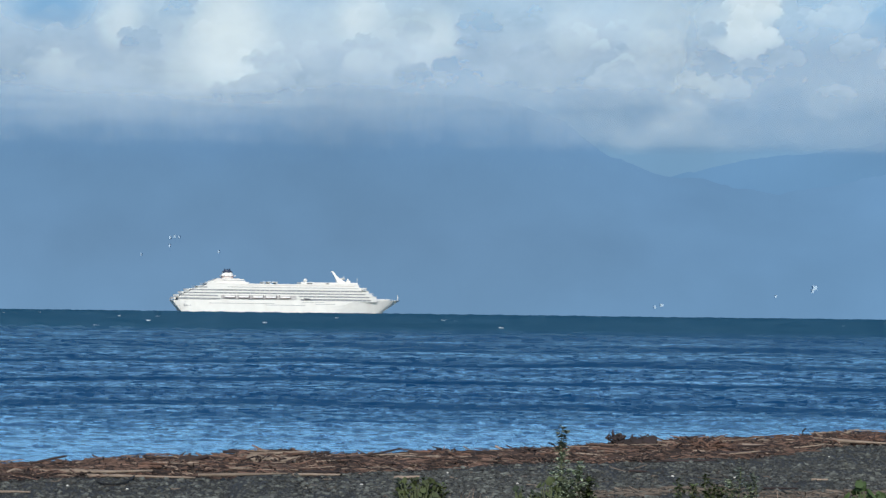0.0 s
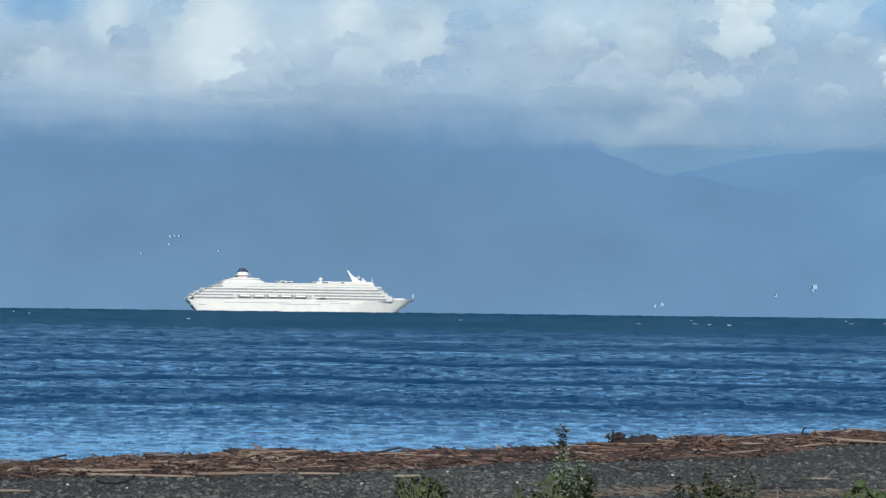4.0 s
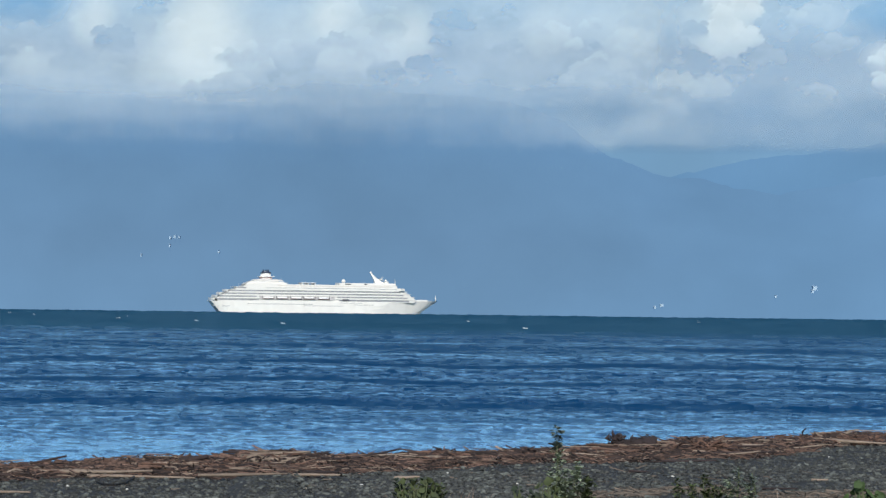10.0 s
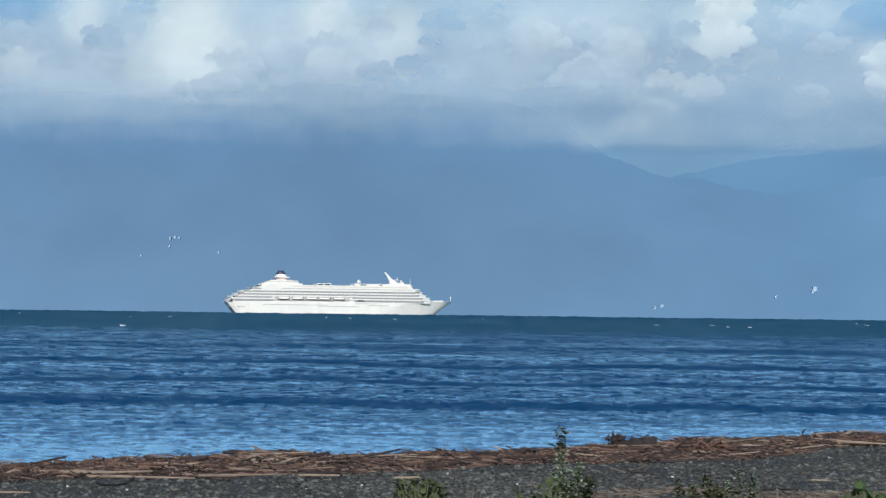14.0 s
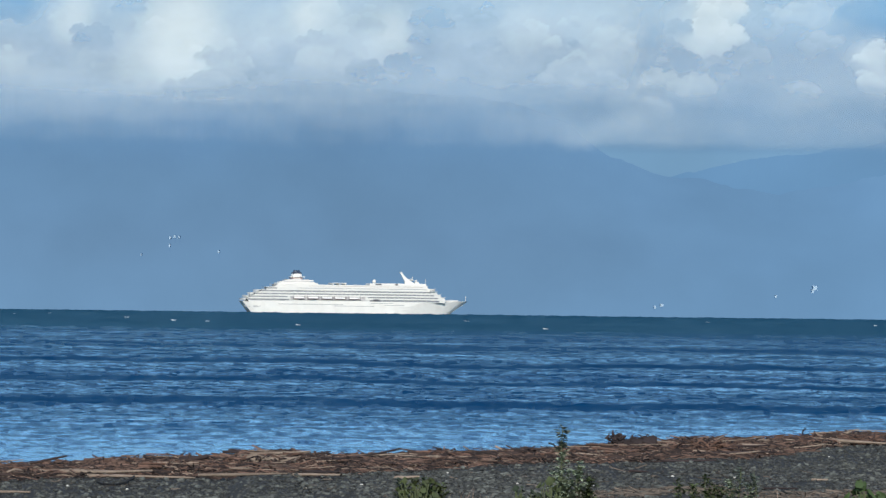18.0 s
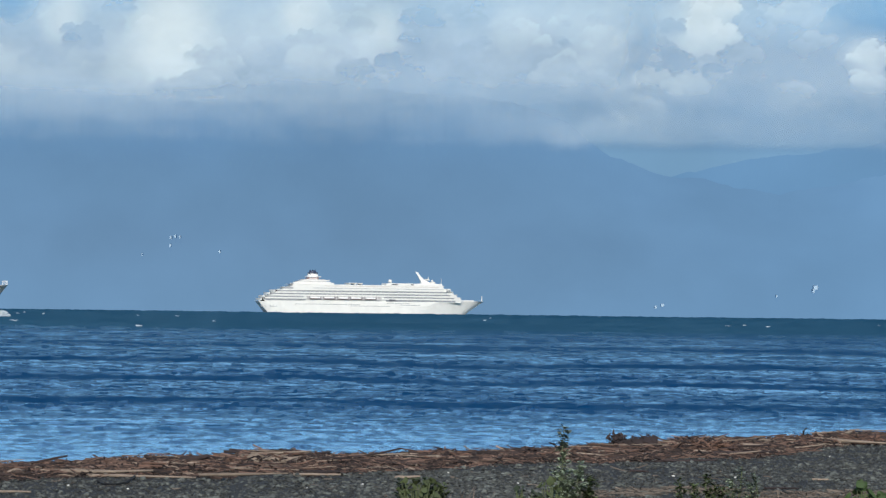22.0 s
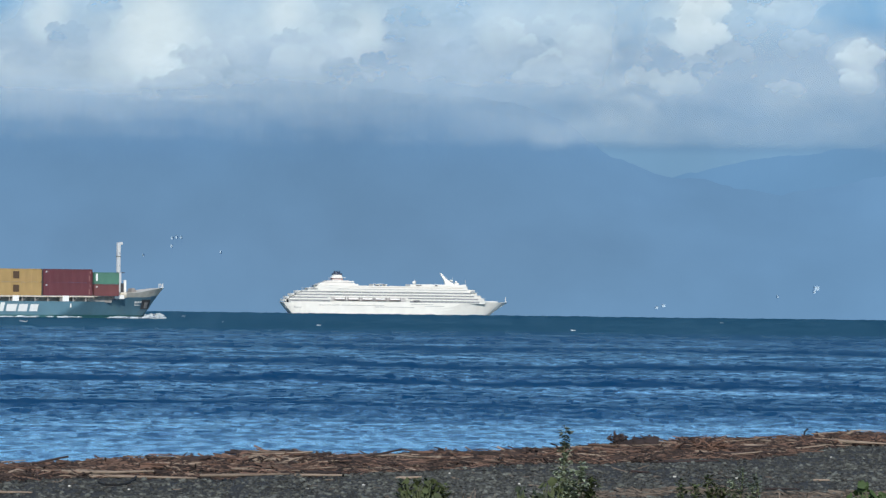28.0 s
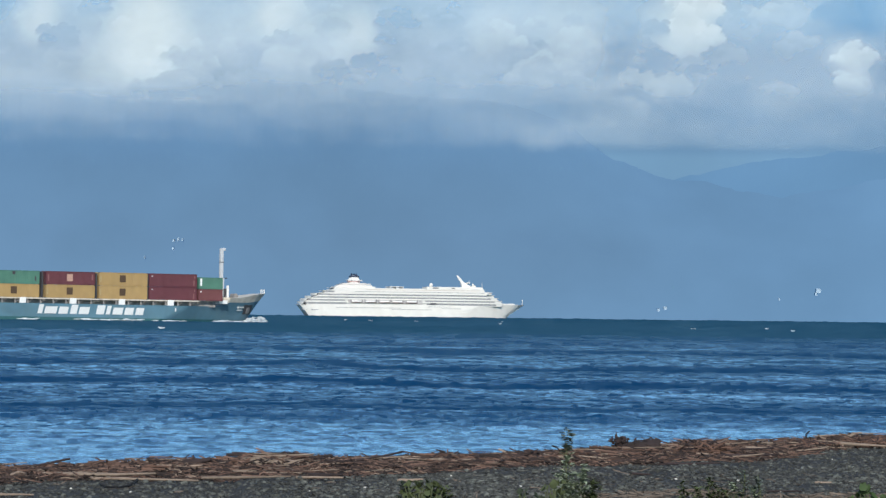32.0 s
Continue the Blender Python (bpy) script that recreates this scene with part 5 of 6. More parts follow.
        for j in range(n):
            bm = bmesh.new()
            u = rs.uniform(-1, 1)
            c = Vector((u * wide, rs.uniform(-0.15, 0.25), rs.uniform(0, tall) * (1 - u * u) ** 0.5))
            t = rs.gauss(0, 0.6)
            h = Vector((math.cos(t), rs.gauss(0, 0.4), math.sin(t) * 0.6)) * rs.uniform(0.03, 0.10)
            bend = Vector((0, 0, rs.gauss(0, 0.012)))
            rod(bm, c - h, c + bend, 0.005, 0.008, 5)
            rod(bm, c + bend, c + h, 0.008, 0.003, 5)
            part("branch", bm, mats[j % 3], heap)
        tagged(heap, "heap of reddish-brown dead brush on the beach crest", "driftwood", "brush heaps along the crest")
    # upright and curved twigs
    for a, b, pts in ((85.81, -28.72, ((0, 0), (0.004, 0.06), (-0.004, 0.08), (0.02, 0.115), (0.036, 0.122))), (27.53, -32.12, ((0, 0), (0, 0.05), (-0.03, 0.08), (-0.08, 0.095))),
                      (45.21, -30.70, ((0, 0), (0.0, 0.07))), (-28.34, -34.83, ((0, 0), (0.01, 0.05), (-0.03, 0.07)))):
        x, y, z = on_beach(a, b)
        bm = bmesh.new()
        for p, q in zip(pts, pts[1:]):
            rod(bm, (p[0], 0, p[1]), (q[0], 0, q[1]), 0.010, 0.007)
        o = part("twig", bm, M_BLACK)
        o.location = (x, y, z)
        tagged(o, "dark bare twig standing up from the wrack", "twig", "twigs standing on the crest")
    # the black curved twig
    x, y, z = on_beach(-81.35, -41.12, 0.022)
    bm = bmesh.new()
    pts = [Vector(on_beach(*c, 0.022)) - Vector((x, y, z)) for c in ((-81.35, -41.12), (-79.74, -41.77), (-77.32, -41.87), (-74.91, -41.44), (-73.05, -40.35), (-71.86, -39.12))]
    for p, q in zip(pts, pts[1:]):
        rod(bm, p, q, 0.010, 0.009)
    o = part("twig", bm, M_BLACK)
    o.location = (x, y, z)
    tagged(o, "black curved twig on the gravel", "twig")


def scatter(name, count, maker, mat, label, category, seed, smooth_shade=False):
    """Many small pieces in one mesh. maker(rs) gives verts and faces of one piece and its pose."""
    rs = random.Random(seed)
    V, F, n = [], [], 0
    for _ in range(count):
        v, f = maker(rs)
        V.append(v)
        F.extend([tuple(i + n for i in q) for q in f])
        n += len(v)
    me = bpy.data.meshes.new(name)
    me.from_pydata(np.concatenate(V).tolist(), [], F)
    me.materials.append(mat)
    me.update()
    ob = new(name, me)
    return tagged(ob, label, category, kind="stuff")


def build_litter():
    def twig(rs):
        a = rs.uniform(-115, 115)
        f = -0.45 + (wrack_depth(a) + 0.3) * rs.random() ** 1.25 + rs.gauss(0, 0.15)
        x, y, z = shore_fast(a, f)
        ln, r = 0.03 + 0.32 * rs.random() ** 2, 0.0025 + 0.007 * rs.random() ** 2
        t, el = rs.gauss(0, 0.8), rs.gauss(0, 0.16)
        d = np.array([math.cos(t) * math.cos(el), math.sin(t) * math.cos(el), math.sin(el)])
        s = np.array([-math.sin(t), math.cos(t), 0]) * r
        up = np.array([0, 0, r * 1.6])
        c = np.array([x, y, z + rs.uniform(0, 0.045) * (1 if f < 1.8 else 0.4)])
        e0, e1 = c - d * ln / 2, c + d * ln / 2
        mid = c + np.array([0, 0, rs.gauss(0, 0.012)])
        v = np.array([e0 + s, e0 - s, e0 + up, mid + s, mid - s, mid + up, e1 + s * 0.5, e1 - s * 0.5, e1 + up * 0.5])
        return v, [(0, 1, 4, 3), (1, 2, 5, 4), (2, 0, 3, 5), (3, 4, 7, 6), (4, 5, 8, 7), (5, 3, 6, 8)]
    scatter("twig_litter", 11000, twig, M_TWIGS, "brown twigs and reed litter washed up along the crest", "driftwood", 3)
    scatter("straw_litter", 1500, twig, M_STRAW, "pale dry reeds among the driftwood", "driftwood", 5)
    scatter("bark_gap_litter", 8500, twig, M_BARK, "dark bark and twig litter along the crest, gap shade in its colour", "driftwood", 4)

    def reed(rs):
        v, f = twig(rs)
        c = v.mean(0)
        if rs.random() < 0.9:
            a, d = rs.uniform(32, 112), rs.uniform(near, near + 0.9)
        else:
            a, d = rs.uniform(-112, 112), rs.uniform(near, near + 5)
        x = d * a / 1000
        return (v - c) * 0.8 + np.array([x, d, ground_fast(x, d) + 0.012]), f
    near = on_beach(69.91, -43.39)[1]
    scatter("reed_litter", 900, reed, M_REED, "brown reed litter scattered over the near gravel", "driftwood", 6)

    ico = bmesh.new()
    bmesh.ops.create_icosphere(ico, subdivisions=1, radius=1.0)
    iv = np.array([v.co[:] for v in ico.verts])
    iface = [tuple(v.index for v in f.verts) for f in ico.faces]
    ico.free()

    # stones lie thicker in some bands and towards the left
    bx, by = np.meshgrid(np.linspace(-7, 7, 80), np.linspace(22, 46, 80), indexing="ij")
    patchy = np.clip((fbm(bx / 1.6 + 9, by / 1.1 + 5, 21, 4) - 0.36) * 3.6 - 0.04 * bx, 0.32, 1)

    def pebble(rs, lo=0.006, hi=0.016):
        for _ in range(6):
            x, d, z = shore_fast(rs.uniform(-114, 114), 11 * rs.random() ** 0.8 + rs.gauss(0.2, 0.3))
            if rs.random() < patchy[int((x + 7) / 14 * 79) % 80, int((d - 22) / 24 * 79) % 80]:
                break
        r = lo + (hi - lo) * rs.random() ** 2.5
        q = Euler((rs.uniform(-0.4, 0.4), rs.uniform(-0.4, 0.4), rs.uniform(0, 6))).to_matrix()
        v = iv * np.array([r * rs.uniform(0.9, 1.5), r, r * rs.uniform(0.4, 0.85)])
        v = (v * np.array([[rs.uniform(0.75, 1.2)] for _ in iv])) @ np.array(q).T
        return v + np.array([x, d, z + r * 0.2]), iface
    scatter("pebbles", 40000, pebble, M_PEBBLE, "grey rounded beach pebbles", "gravel", 8)
    scatter("shingle", 4600, lambda rs: pebble(rs, 0.014, 0.029), M_SHINGLE, "pale grey flat shingle in bands on the beach", "gravel", 10)
    scatter("cobbles", 15000, lambda rs: pebble(rs, 0.009, 0.022), M_COBBLE, "larger flat grey and olive beach stones", "gravel", 9)


GX, GY = np.arange(-7.5, 7.5, 0.06), np.arange(20, 50, 0.06)
GZ = beach_z(*np.meshgrid(GX, GY, indexing="ij"))


def ground_fast(x, y):
    return GZ[min(max(int((x + 7.5) / 0.06), 0), len(GX) - 1), min(max(int((y - 20) / 0.06), 0), len(GY) - 1)]


CR_A = np.linspace(-140, 140, 600)
CR_D = crest(CR_A)[0]


def shore_fast(a, f):
    d = CR_D[min(max(int((a + 140) / 280 * 599), 0), 599)] - f
    return d * a / 1000, d, ground_fast(d * a / 1000, d)


def build_stones():
    spots = [1.74, -38.34, 18.26, -40.68, 92.17, -33.46, 103.03, -32.93, -18.60, -41.41, -74.22, -43.18, -61.52, -40.60, 69.85, -38.70, 55.10, -38.48, 36.36, -40.99, -88.31, -42.55, -32.00, -42.38]
    ms = []
    for k in range(3):
        bm = bmesh.new()
        ball(bm, (0, 0, 0), (0.011 + 0.003 * k, 0.011, 0.009), 2)
        for v in bm.verts:
            v.co += noise.noise_vector(v.co * 40 + Vector((k, 0, 0))) * 0.003
        ms.append(bm)
    protos = [None] * 3
    for k, (a, b) in enumerate(zip(spots[0::2], spots[1::2])):
        x, y, z = on_beach(a, b)
        i = k % 3
        if protos[i] is None:
            o = protos[i] = part("stone", ms[i], M_PALE_STONE, None, smooth=True)
        else:
            o = new("stone", protos[i].data)
        o.matrix_world = pose(x, y, z + 0.01, 0, 0, k * 47)
        tagged(o, "small pale stone on the dark gravel", "stone", "pale stones on the gravel")


def leaf(bm, p, d, up, ln, w, fold=0.25, lobes=False):
    """A folded pointed leaf from p along d."""
    d, up = Vector(d).normalized(), Vector(up)
    s = d.cross(up)
    s = s.normalized() if s.length > 1e-4 else Vector((1, 0, 0))
    n = s.cross(d)
    p = Vector(p)
    prof = ((0.0, 0.05), (0.3, 0.8), (0.55, 1.0), (0.8, 0.6), (1.0, 0.02)) if not lobes else ((0, 0.05), (0.25, 0.6), (0.35, 0.35), (0.5, 1.0), (0.62, 0.5), (0.8, 0.6), (1.0, 0.03))
    rows = []
    for q, k in prof:
        c = p + d * ln * q - Vector((0, 0, 1)) * ln * 0.25 * q * q
        rows.append([bm.verts.new(c + s * w * k + n * w * k * fold), bm.verts.new(c), bm.verts.new(c - s * w * k + n * w * k * fold)])
    for r0, r1 in zip(rows, rows[1:]):
        bm.faces.new((r0[0], r0[1], r1[1], r1[0]))
        bm.faces.new((r0[1], r0[2], r1[2], r1[1]))


def build_grass(base, seed, label, mat, count=60, height=0.2, spread=0.25):
    rs = random.Random(seed)
    bm = bmesh.new()
    for k in range(count):
        x, y = rs.gauss(0, spread), rs.gauss(0, spread * 0.5)
        t, h = rs.uniform(0, 6.28), height * rs.uniform(0.5, 1.1)
        d = Vector((math.cos(t), math.sin(t), 0))
        s = d.cross(Vector((0, 0, 1))) * 0.004
        p0, p1, p2 = Vector((x, y, -0.02)), Vector((x, y, h * 0.6)) + d * h * 0.15, Vector((x, y, h)) + d * h * 0.5
        vs = [bm.verts.new(c) for c in (p0 + s, p0 - s, p1 - s * 0.8, p1 + s * 0.8, p2)]
        bm.faces.new(vs[:4])
        bm.faces.new((vs[3], vs[2], vs[4]))
    o = part("grass_tuft", bm, mat)
    o.location = base
    return tagged(o, label, "grass", "tufts at the top of the beach")


def stand(a, d):
    x = d * a / 1000
    return x, d, float(beach_z(np.array([x]), np.array([d]))[0])


def build_feathery(base, height, wide, seed, label, mat, branches=12, spike=0.0, density=15, size=0.04):
    """A bushy weed: a stem, side branches with many small lobed leaves, and a seed head on top."""
    rs = random.Random(seed)
    w = empty("weed_plant", Matrix.Translation(base))
    bm = bmesh.new()
    pts = [Vector((0.012 * math.sin(5 * q + seed), 0.01 * math.sin(7 * q), height * q)) for q in np.linspace(0, 1, 9)]
    for k in range(8):
        rod(bm, pts[k], pts[k + 1], 0.007 * (1 - 0.09 * k), 0.007 * (1 - 0.09 * (k + 1)), 6)
    part("stem", bm, M_STEM, w)
    top = 1 - spike
    for k in range(branches):
        q = 0.1 + 0.85 * top * (k + rs.random()) / branches
        p = pts[0].lerp(pts[8], q)
        t = k * 2.4 + rs.uniform(-0.4, 0.4)
        reach = wide * (1.15 - 0.85 * q / top) * rs.uniform(0.7, 1.1)
        tip = p + Vector((math.cos(t) * reach, math.sin(t) * reach, reach * rs.uniform(0.5, 1.1)))
        bm = bmesh.new()
        rod(bm, p, tip, 0.004, 0.002, 5)
        part("twig", bm, M_STEM, w)
        bm = bmesh.new()
        for j in range(density):
            u = rs.uniform(0.15, 1.05)
            c = p.lerp(tip, u) + Vector((rs.gauss(0, 0.008), rs.gauss(0, 0.008), rs.gauss(0, 0.008)))
            b = rs.uniform(0, 6.28)
            ln = size * rs.uniform(0.6, 1.3)
            leaf(bm, c, (math.cos(b), math.sin(b), rs.uniform(-0.1, 1.0)), (0, 0, 1), ln, ln * 0.33, lobes=j % 2 == 0)
        part("foliage", bm, mat, w)
    if spike:
        for k in range(7):
            q = top + spike * (k + 0.4) / 7
            p = pts[0].lerp(pts[8], q)
            bm = bmesh.new()
            for j in range(8):
                b = rs.uniform(0, 6.28)
                ln = rs.uniform(0.026, 0.055) * (1.2 - 0.4 * k / 7)
                leaf(bm, p + Vector((rs.gauss(0, 0.014), 0, rs.gauss(0, 0.02))), (math.cos(b), math.sin(b) * 0.6, rs.uniform(-0.1, 1.0)), (0, 0, 1), ln, ln * 0.55)
            part("seed_head", bm, M_SPIKE, w, "dark green seed head")
    return tagged(w, label, "weed", "weeds at the top of the beach")


def build_broadleaf(base, leaves, label, mat):
    """A low plant with a few broad rounded leaves: each leaf's tip beside and above the base, and its size."""
    w = empty("leafy_plant", Matrix.Translation(base))
    rs = random.Random(len(leaves))
    more = [(dx + rs.gauss(0, 0.35) * sz, dz - rs.uniform(0.0, 0.7) * sz, sz * rs.uniform(0.5, 0.85)) for dx, dz, sz in leaves for _ in range(3)]
    for k, (dx, dz, size) in enumerate(list(leaves) + more):
        foot, tip = Vector((dx * 0.2, 0, -0.02)), Vector((dx, -0.03 + 0.02 * (k % 3), dz))
        bm = bmesh.new()
        rod(bm, foot, tip - Vector((0, 0, size * 0.9)), 0.005, 0.003, 5)
        part("stalk", bm, M_STEM, w)
        bm = bmesh.new()
        s, up = Vector((math.cos(0.5 * math.sin(k * 2.1)), 0.5 * math.sin(k), 0.7 * math.sin(k * 1.7))).normalized(), Vector((0.6 * math.sin(k * 1.3), 0.6 * math.sin(k * 2.3), 0.75)).normalized()
        rows = []
        for q in np.linspace(0, 1, 8):
            half = 0.42 * size * max(0.03, math.sin(math.pi * min(q ** 0.7, 0.99))) * (1 + 0.16 * math.sin(17 * q + k))
            c = tip - up * size * (1 - q) + Vector((0, -0.06 * size * math.sin(3 * q), 0))
            rows.append([bm.verts.new(c + s * half + Vector((0, -0.2 * half, 0))), bm.verts.new(c), bm.verts.new(c - s * half + Vector((0, -0.2 * half, 0)))])
        for r0, r1 in zip(rows, rows[1:]):
            bm.faces.new((r0[0], r0[1], r1[1], r1[0]))
            bm.faces.new((r0[1], r0[2], r1[2], r1[1]))
        part("leaf", bm, mat, w, smooth=True)
    return tagged(w, label, "plant", "weeds at the top of the beach")


def build_plants():
    def rise(b, d, base):
        return EYE + d * b / 1000 - base[2]

    tall = []
    a, b = 29.08, -27.01
    p = stand(a, 29.0)
    h = rise(b, 29.0, p)
    tall.append(build_feathery(p, h, 0.115, 1, "tall grey-green weed with a dark seed head", M_LEAF_GREY, 18, 0.15 / h, 12, 0.044))
    for a, b, seed, wide, tone in ((32.54, -35.68, 2, 0.11, M_LEAF_GREY), (27.61, -37.89, 3, 0.10, M_LEAF_GREY), (34.99, -38.87, 4, 0.09, M_LEAF_OLIVE), (30.30, -39.19, 7, 0.12, M_LEAF_GREY)):
        p = stand(a, 28.8)
        tall.append(build_feathery(p, rise(b, 28.8, p), wide, seed, "lower grey-green weed beside the tall one", tone, 20, 0.0, 17, 0.042))
    px = 0.134e-3 * 28.6

    def low(ax, ay, cluster, label, mat):
        p = stand(ax, 28.6)
        h = rise(ay, 28.6, p)
        tall.append(build_broadleaf(p, [(dx * px, h - dy * px, sz * px * 0.68) for dx, dy, sz in cluster], label, mat))
    low(25.87, -38.44, [(0, 0, 26), (-14, 10, 22), (14, 16, 20), (-6, 26, 22), (10, 32, 20), (-24, 30, 18), (24, 36, 18), (0, 44, 22)], "broad-leaved green weed at the foot of the tall one", M_LEAF_OLIVE)
    low(18.66, -40.68, [(-6, 0, 17), (-1, 8, 17), (5, 16, 17), (22, 6, 20), (32, 12, 18), (14, 22, 20), (-10, 26, 16), (26, 26, 20)], "dark green broad-leaved weed low on the gravel", M_LEAF_DARK)
    low(100.14, -38.32, [(-4, 0, 34), (4, 3, 32), (-8, 14, 30), (10, 16, 30), (28, 20, 28), (20, 30, 30), (38, 28, 26), (-14, 30, 28), (2, 34, 30)], "bright green round-leaved weed at the beach edge", M_LEAF)
    low(-5.23, -38.83, [(-24, 2, 18), (-14, 12, 20), (-4, 8, 18), (8, 6, 20), (20, 2, 19), (30, 10, 18), (14, 20, 20), (-22, 24, 20), (2, 26, 20), (28, 28, 20), (-34, 20, 16), (-10, 36, 20)], "olive green broad-leaved weed clump", M_LEAF_OLIVE)
    for k, (a, b, tone) in enumerate(((-9.5, -40.3, M_LEAF_DARK), (-6.3, -39.4, M_LEAF_OLIVE), (-2.8, -39.6, M_LEAF), (0.4, -40.6, M_LEAF_OLIVE))):
        p = stand(a, 28.7)
        tall.append(build_feathery(p, rise(b, 28.7, p), 0.085, 40 + k, "bushy olive weed with small leaves on the gravel", tone, 18, 0.0, 18, 0.036))
    for k, (a, b, wide, tone) in enumerate(((63.13, -37.71, 0.07, M_LEAF_OLIVE), (64.77, -40.10, 0.08, M_LEAF_OLIVE), (70.89, -35.74, 0.06, M_SPIKE), (68.78, -38.71, 0.08, M_LEAF_GREY), (74.66, -37.03, 0.05, M_SPIKE),
                                              (57.12, -39.40, 0.08, M_LEAF_OLIVE), (60.21, -39.89, 0.07, M_LEAF_OLIVE), (66.66, -40.62, 0.09, M_LEAF_OLIVE), (73.22, -40.00, 0.08, M_LEAF_GREY))):
        p = stand(a, 28.8)
        tall.append(build_feathery(p, rise(b, 28.8, p), wide, 20 + k, "thin grey-green weed among dry stalks", tone, 13, 0.0, 13, 0.038))
    for a, b, seed in ((83.29, -41.22, 10), (63.84, -40.92, 11), (8.23, -42.69, 12), (2.18, -41.42, 13)):
        p = stand(a, 28.9)
        build_grass(p, seed, "tuft of thin dry grass stalks", M_STRAW, 24, max(0.1, rise(b, 28.9, p)), 0.1)
    return tall


# ---- small far things ----
def build_houses(hill):
    """White buildings on the far slope, set on the hillside."""
    from_mesh = hill.data
    pts = np.empty(len(from_mesh.vertices) * 3, np.float32)
    from_mesh.vertices.foreach_get("co", pts)
    pts = pts.reshape(-1, 3)
    A, Bv = pts[:, 0] / pts[:, 1] * 1000, (pts[:, 2] - EYE) / pts[:, 1] * 1000
    for a, b, w, h, label in ((-63.71, 17.42, 3.6, 3.0, "white building high on the hazy slope"), (-64.78, 17.14, 3.4, 2.2, "pale low building high on the hazy slope"),
                              (-62.64, 17.30, 2.6, 2.0, "pale low building high on the hazy slope"), (-64.89, 15.26, 3.0, 2.8, "small white building on the hazy slope"),
                              (-53.21, 13.93, 2.8, 2.4, "small white building on the hazy slope"), (-71.57, 13.03, 2.0, 2.0, "small white building on the hazy slope"),
                              (50.44, 2.08, 4.4, 2.6, "white building near the far shore"), (52.04, 2.51, 6.0, 3.4, "long white building near the far shore"),
                              (88.32, 7.11, 8.5, 7.0, "large white building on the far hillside"), (87.79, 6.30, 4.0, 4.0, "white annex on the far hillside"), (79.09, 4.99, 2.4, 2.2, "small pale building on the far hillside")):
        i = int(np.argmin((A - a) ** 2 + (Bv - b) ** 2))
        d, w, h = float(pts[i, 1]) - 14, w * 0.55, h * 0.42
        p = aim(a, b, d)
        hs = empty("house", Matrix.Translation((p.x, p.y, p.z - h / 2)))
        bm = bmesh.new()
        box(bm, -w / 2, w / 2, -3, 14, -2.0, h * 0.75)
        part("wall", bm, M_HOUSE, hs)
        bm = bmesh.new()
        vs = [bm.verts.new(c) for c in ((-w / 2 - 0.2, -3.2, h * 0.75), (w / 2 + 0.2, -3.2, h * 0.75), (w / 2 + 0.2, 14, h * 0.75), (-w / 2 - 0.2, 14, h * 0.75), (-w / 2 - 0.2, 4, h * 1.1), (w / 2 + 0.2, 4, h * 1.1))]
        for f in ((0, 1, 5, 4), (2, 3, 4, 5), (0, 4, 3), (1, 2, 5), (3, 2, 1, 0)):
            bm.faces.new([vs[k] for k in f])
        part("roof", bm, M_ROOF, hs)
        tagged(hs, label, "house", "white buildings on the far slope")


def build_whitecaps():
    """Breaking crests: rigid foam flakes that drift with the water."""
    rs = random.Random(9)
    out = []
    protos = []
    for k in range(4):
        bm = bmesh.new()
        for j in range(7):
            ball(bm, (rs.uniform(-1, 1) * 0.45, rs.uniform(-0.3, 0.3), rs.uniform(0, 0.10)), (rs.uniform(0.08, 0.26), 0.2, rs.uniform(0.04, 0.08)), 1)
        for v in bm.verts:
            v.co += noise.noise_vector(v.co * 2 + Vector((k, 0, 0))) * 0.12
        protos.append(bm)
    for k in range(30):
        if k < 4:
            o = part("whitecap", protos[k], M_FOAM, None, smooth=True)
            mesh_of = [o.data] if k == 0 else mesh_of + [o.data]
        else:
            o = new("whitecap", mesh_of[k % 4])
        d = rs.uniform(480, 1600)
        tagged(o, "small white breaking wave crest on the dark sea", "wave", "whitecaps on the outer sea")
        out.append((o, d * rs.uniform(-0.115, 0.115), d, rs.uniform(0, 6.28), rs.uniform(5, 11)))
    return out


def build_bird():
    b = empty("bird")
    bm = bmesh.new()
    ball(bm, (0, 0, 0), (0.030, 0.008, 0.009), 2)
    for v in bm.verts:
        if v.co.x < -0.012:
            v.co.y *= 0.5
            v.co.z *= 0.6
    part("body", bm, M_BIRD, b, smooth=True)
    for s in (-1, 1):
        bm = bmesh.new()
        prof = [(0.014, 0, 0), (-0.008, 0, 0), (-0.016, s * 0.02, 0.006), (-0.02, s * 0.036, 0.006), (0.002, s * 0.024, 0.008)]
        top = [bm.verts.new(p) for p in prof]
        bm.faces.new(top)
        r = bmesh.ops.extrude_face_region(bm, geom=bm.faces[:])
        bmesh.ops.translate(bm, verts=[g for g in r["geom"] if isinstance(g, bmesh.types.BMVert)], vec=(0, 0, 0.0015))
        part("wing", bm, M_BIRD, b)
    bm = bmesh.new()
    box(bm, -0.045, -0.022, -0.006, 0.006, -0.001, 0.002)
    part("tail", bm, M_BIRD, b)
    return tagged(b, "small dark bird darting past in flight", "bird")


# ---- build ----
SEA = build_sea()
HILL, RIDGE = build_mountains()
build_backdrop()
CLOUDS = build_clouds()
build_ground()
CRUISE = build_cruise_ship()
FREIGHTER, BOXES = build_container_ship()
FOAM = build_bow_foam()
build_driftwood()
build_litter()
build_stones()
PLANTS = build_plants()
build_houses(HILL)
CAPS = build_whitecaps()
BIRD = build_bird()


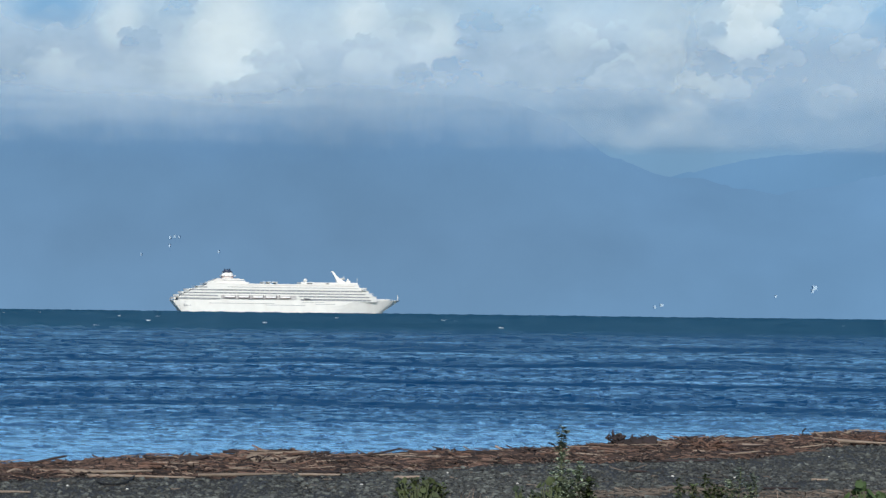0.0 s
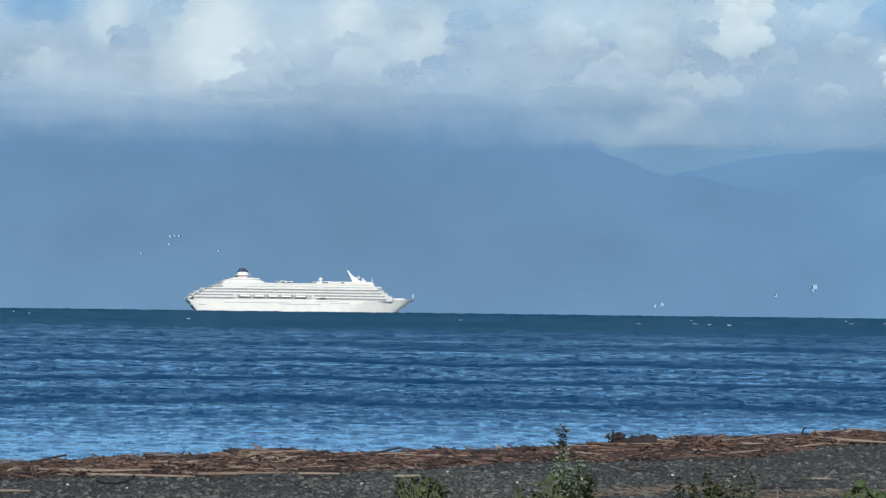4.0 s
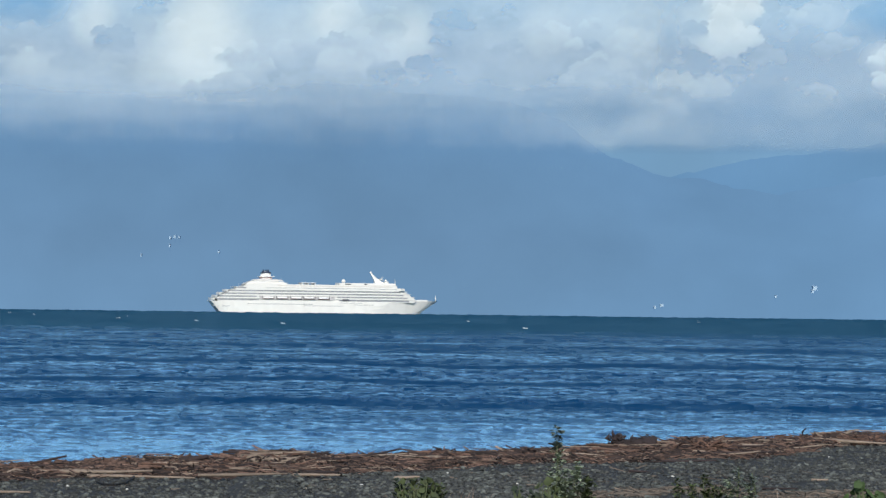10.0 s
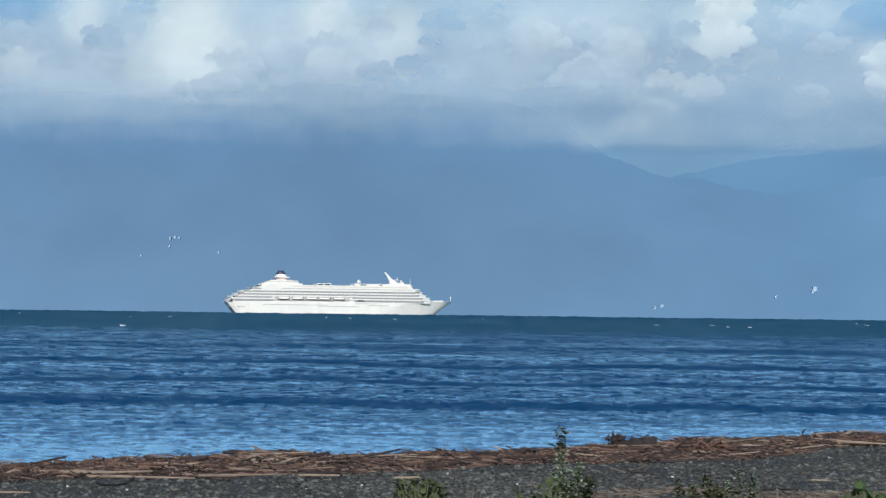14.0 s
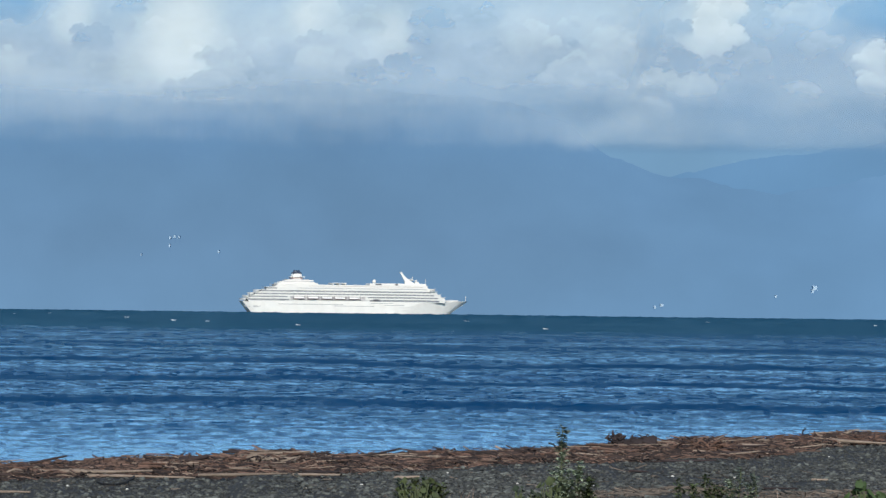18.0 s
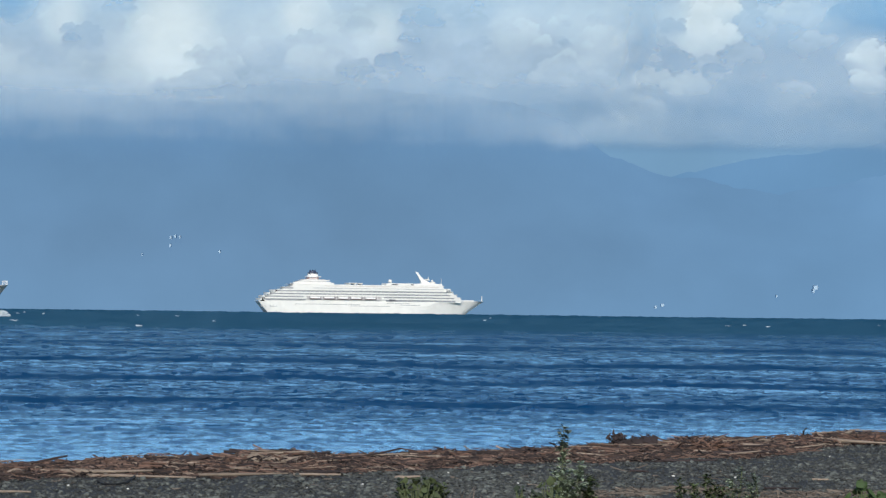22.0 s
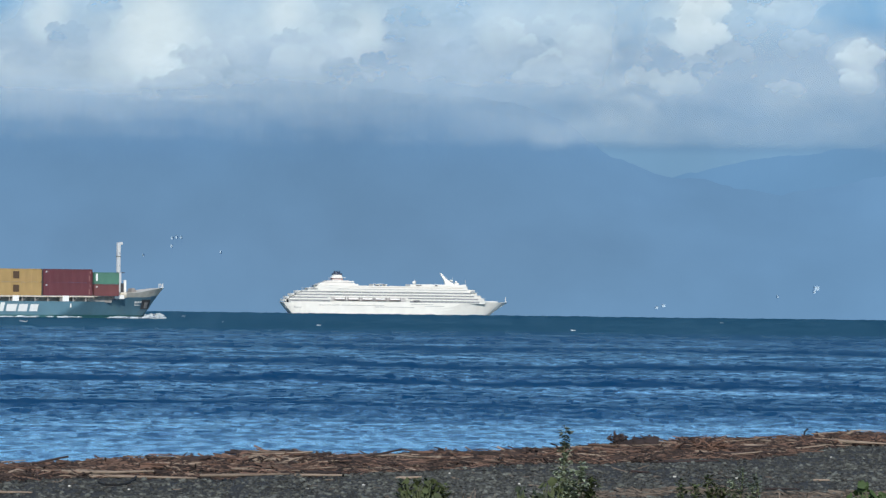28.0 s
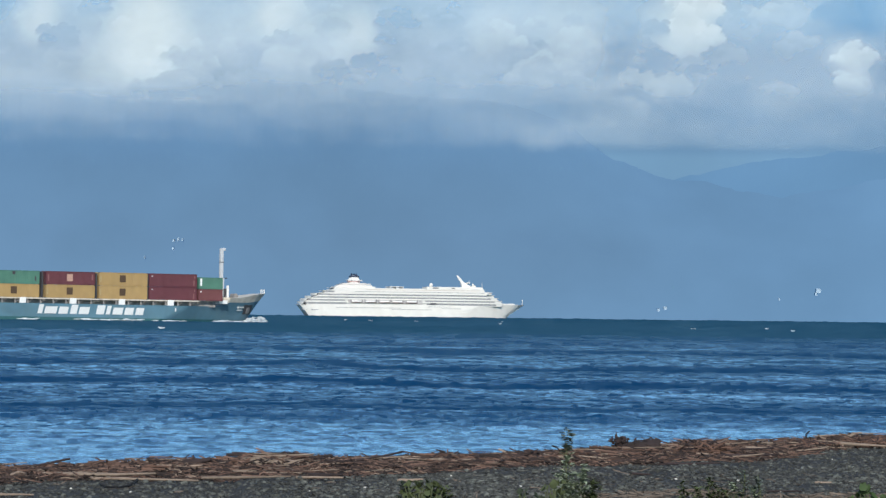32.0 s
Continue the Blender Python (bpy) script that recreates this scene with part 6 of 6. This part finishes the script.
def motions():
    # the swell drifts in slowly
    walk(SEA, [(0, pose(0, 9, 0)), (16, pose(0, 0, 0)), (32, pose(0, -9, 0))])
    # clouds slide to the left, the high far ones slower
    for cl, d, rate, climb in zip(CLOUDS, (4600, 4570, 4500), (0.63, 0.45, 0.70), (0.04, 0.035, 0.03)):
        s = d / 1000
        walk(cl, [(0, pose(10 * rate * s, 0, -10 * climb * s)), (16, pose(-6 * rate * s, 0, 6 * climb * s)), (32, pose(-22 * rate * s, 0, 22 * climb * s))])
    # the cruise ship, 4 m/s
    for_ship = []
    for t in (0, 8, 16, 24, 32):
        y = 4335 + 0.87 * (t - 19)
        for_ship.append((t, pose((-88.9 + 4.03 * (t - 19)) * y / 4440, y, 0, 0, 0, 12) @ pose(-120, 0, 0)))
    walk(CRUISE, for_ship)
    # the container ship, 12 knots, bow nodding in the swell
    nod = [(0, 0.1), (5, -0.2), (10, 0.3), (15, -0.2), (19, 0.2), (22, -0.3), (23, 0.1), (24, 0.35), (25, 0.3), (26.5, -0.1), (28, -0.3), (29, 0.0), (30, -0.1), (31, 0.2), (32, 0.3)]
    course = [(t, pose(-62.8 + 5.445 * (t - 28), 945 + 3.21 * (t - 28), 0, 0, 0, 30.5) @ pose(-40, 0, 0, 0, n, 0) @ pose(40, 0, 0)) for t, n in nod]
    walk(FREIGHTER, course)
    for o, at in BOXES:
        walk(o, [(t, m @ Matrix.Translation(at)) for t, m in course])
    for k, o in enumerate(FOAM):
        walk(o, [(t, pose(-62.8 + 5.445 * (t - 28), 945 + 3.21 * (t - 28), 0.12 * math.sin(t * 1.3 + 2 * k), 0, 0, 30.5)) for t, n in nod])
    # weeds sway in the wind
    lean = [(0, -0.3), (3, -0.3), (6, 0.0), (8, -0.3), (9, -1.5), (10, -3.2), (10.5, -1.2), (13, -0.9), (17, -0.3), (19, 0), (22, 0.1), (25, 0.9), (28, 0.5), (29, 0.8), (30, 1.4), (31, 0.8), (31.5, 2.2), (32, 0.9)]
    for k, w in enumerate(PLANTS):
        p = w.matrix_basis.translation.copy()
        g = 1.0 if k == 0 else 0.6
        walk(w, [(t, pose(p.x, p.y, p.z, 0, g * n, 0)) for t, n in lean])
    # whitecaps rise and sink with the crests that carry them
    for o, x, y, ph, period in CAPS:
        rows = []
        for k in range(33):
            t = k
            rows.append((t, pose(x + 0.3 * (t - 16), y - 1.0 * (t - 16), -0.18 + 0.42 * math.sin(ph + 6.283 * t / period))))
        walk(o, rows)
    # one bird crosses fast, from low near the water up over the view
    c, v = aim(-51.82, 20.25, 24), Vector((1.55, 0, 1.55))
    walk(BIRD, [(t, Matrix.Translation(c + v * k) @ pose(0, 0, 0, 25, -45, 0)) for t, k in ((0, -12), (5.5, -6), (5.8, -2.2), (5.9, -1.0), (6, 0), (6.1, 1.0), (6.2, 2.2), (6.6, 7), (32, 30))])


motions()
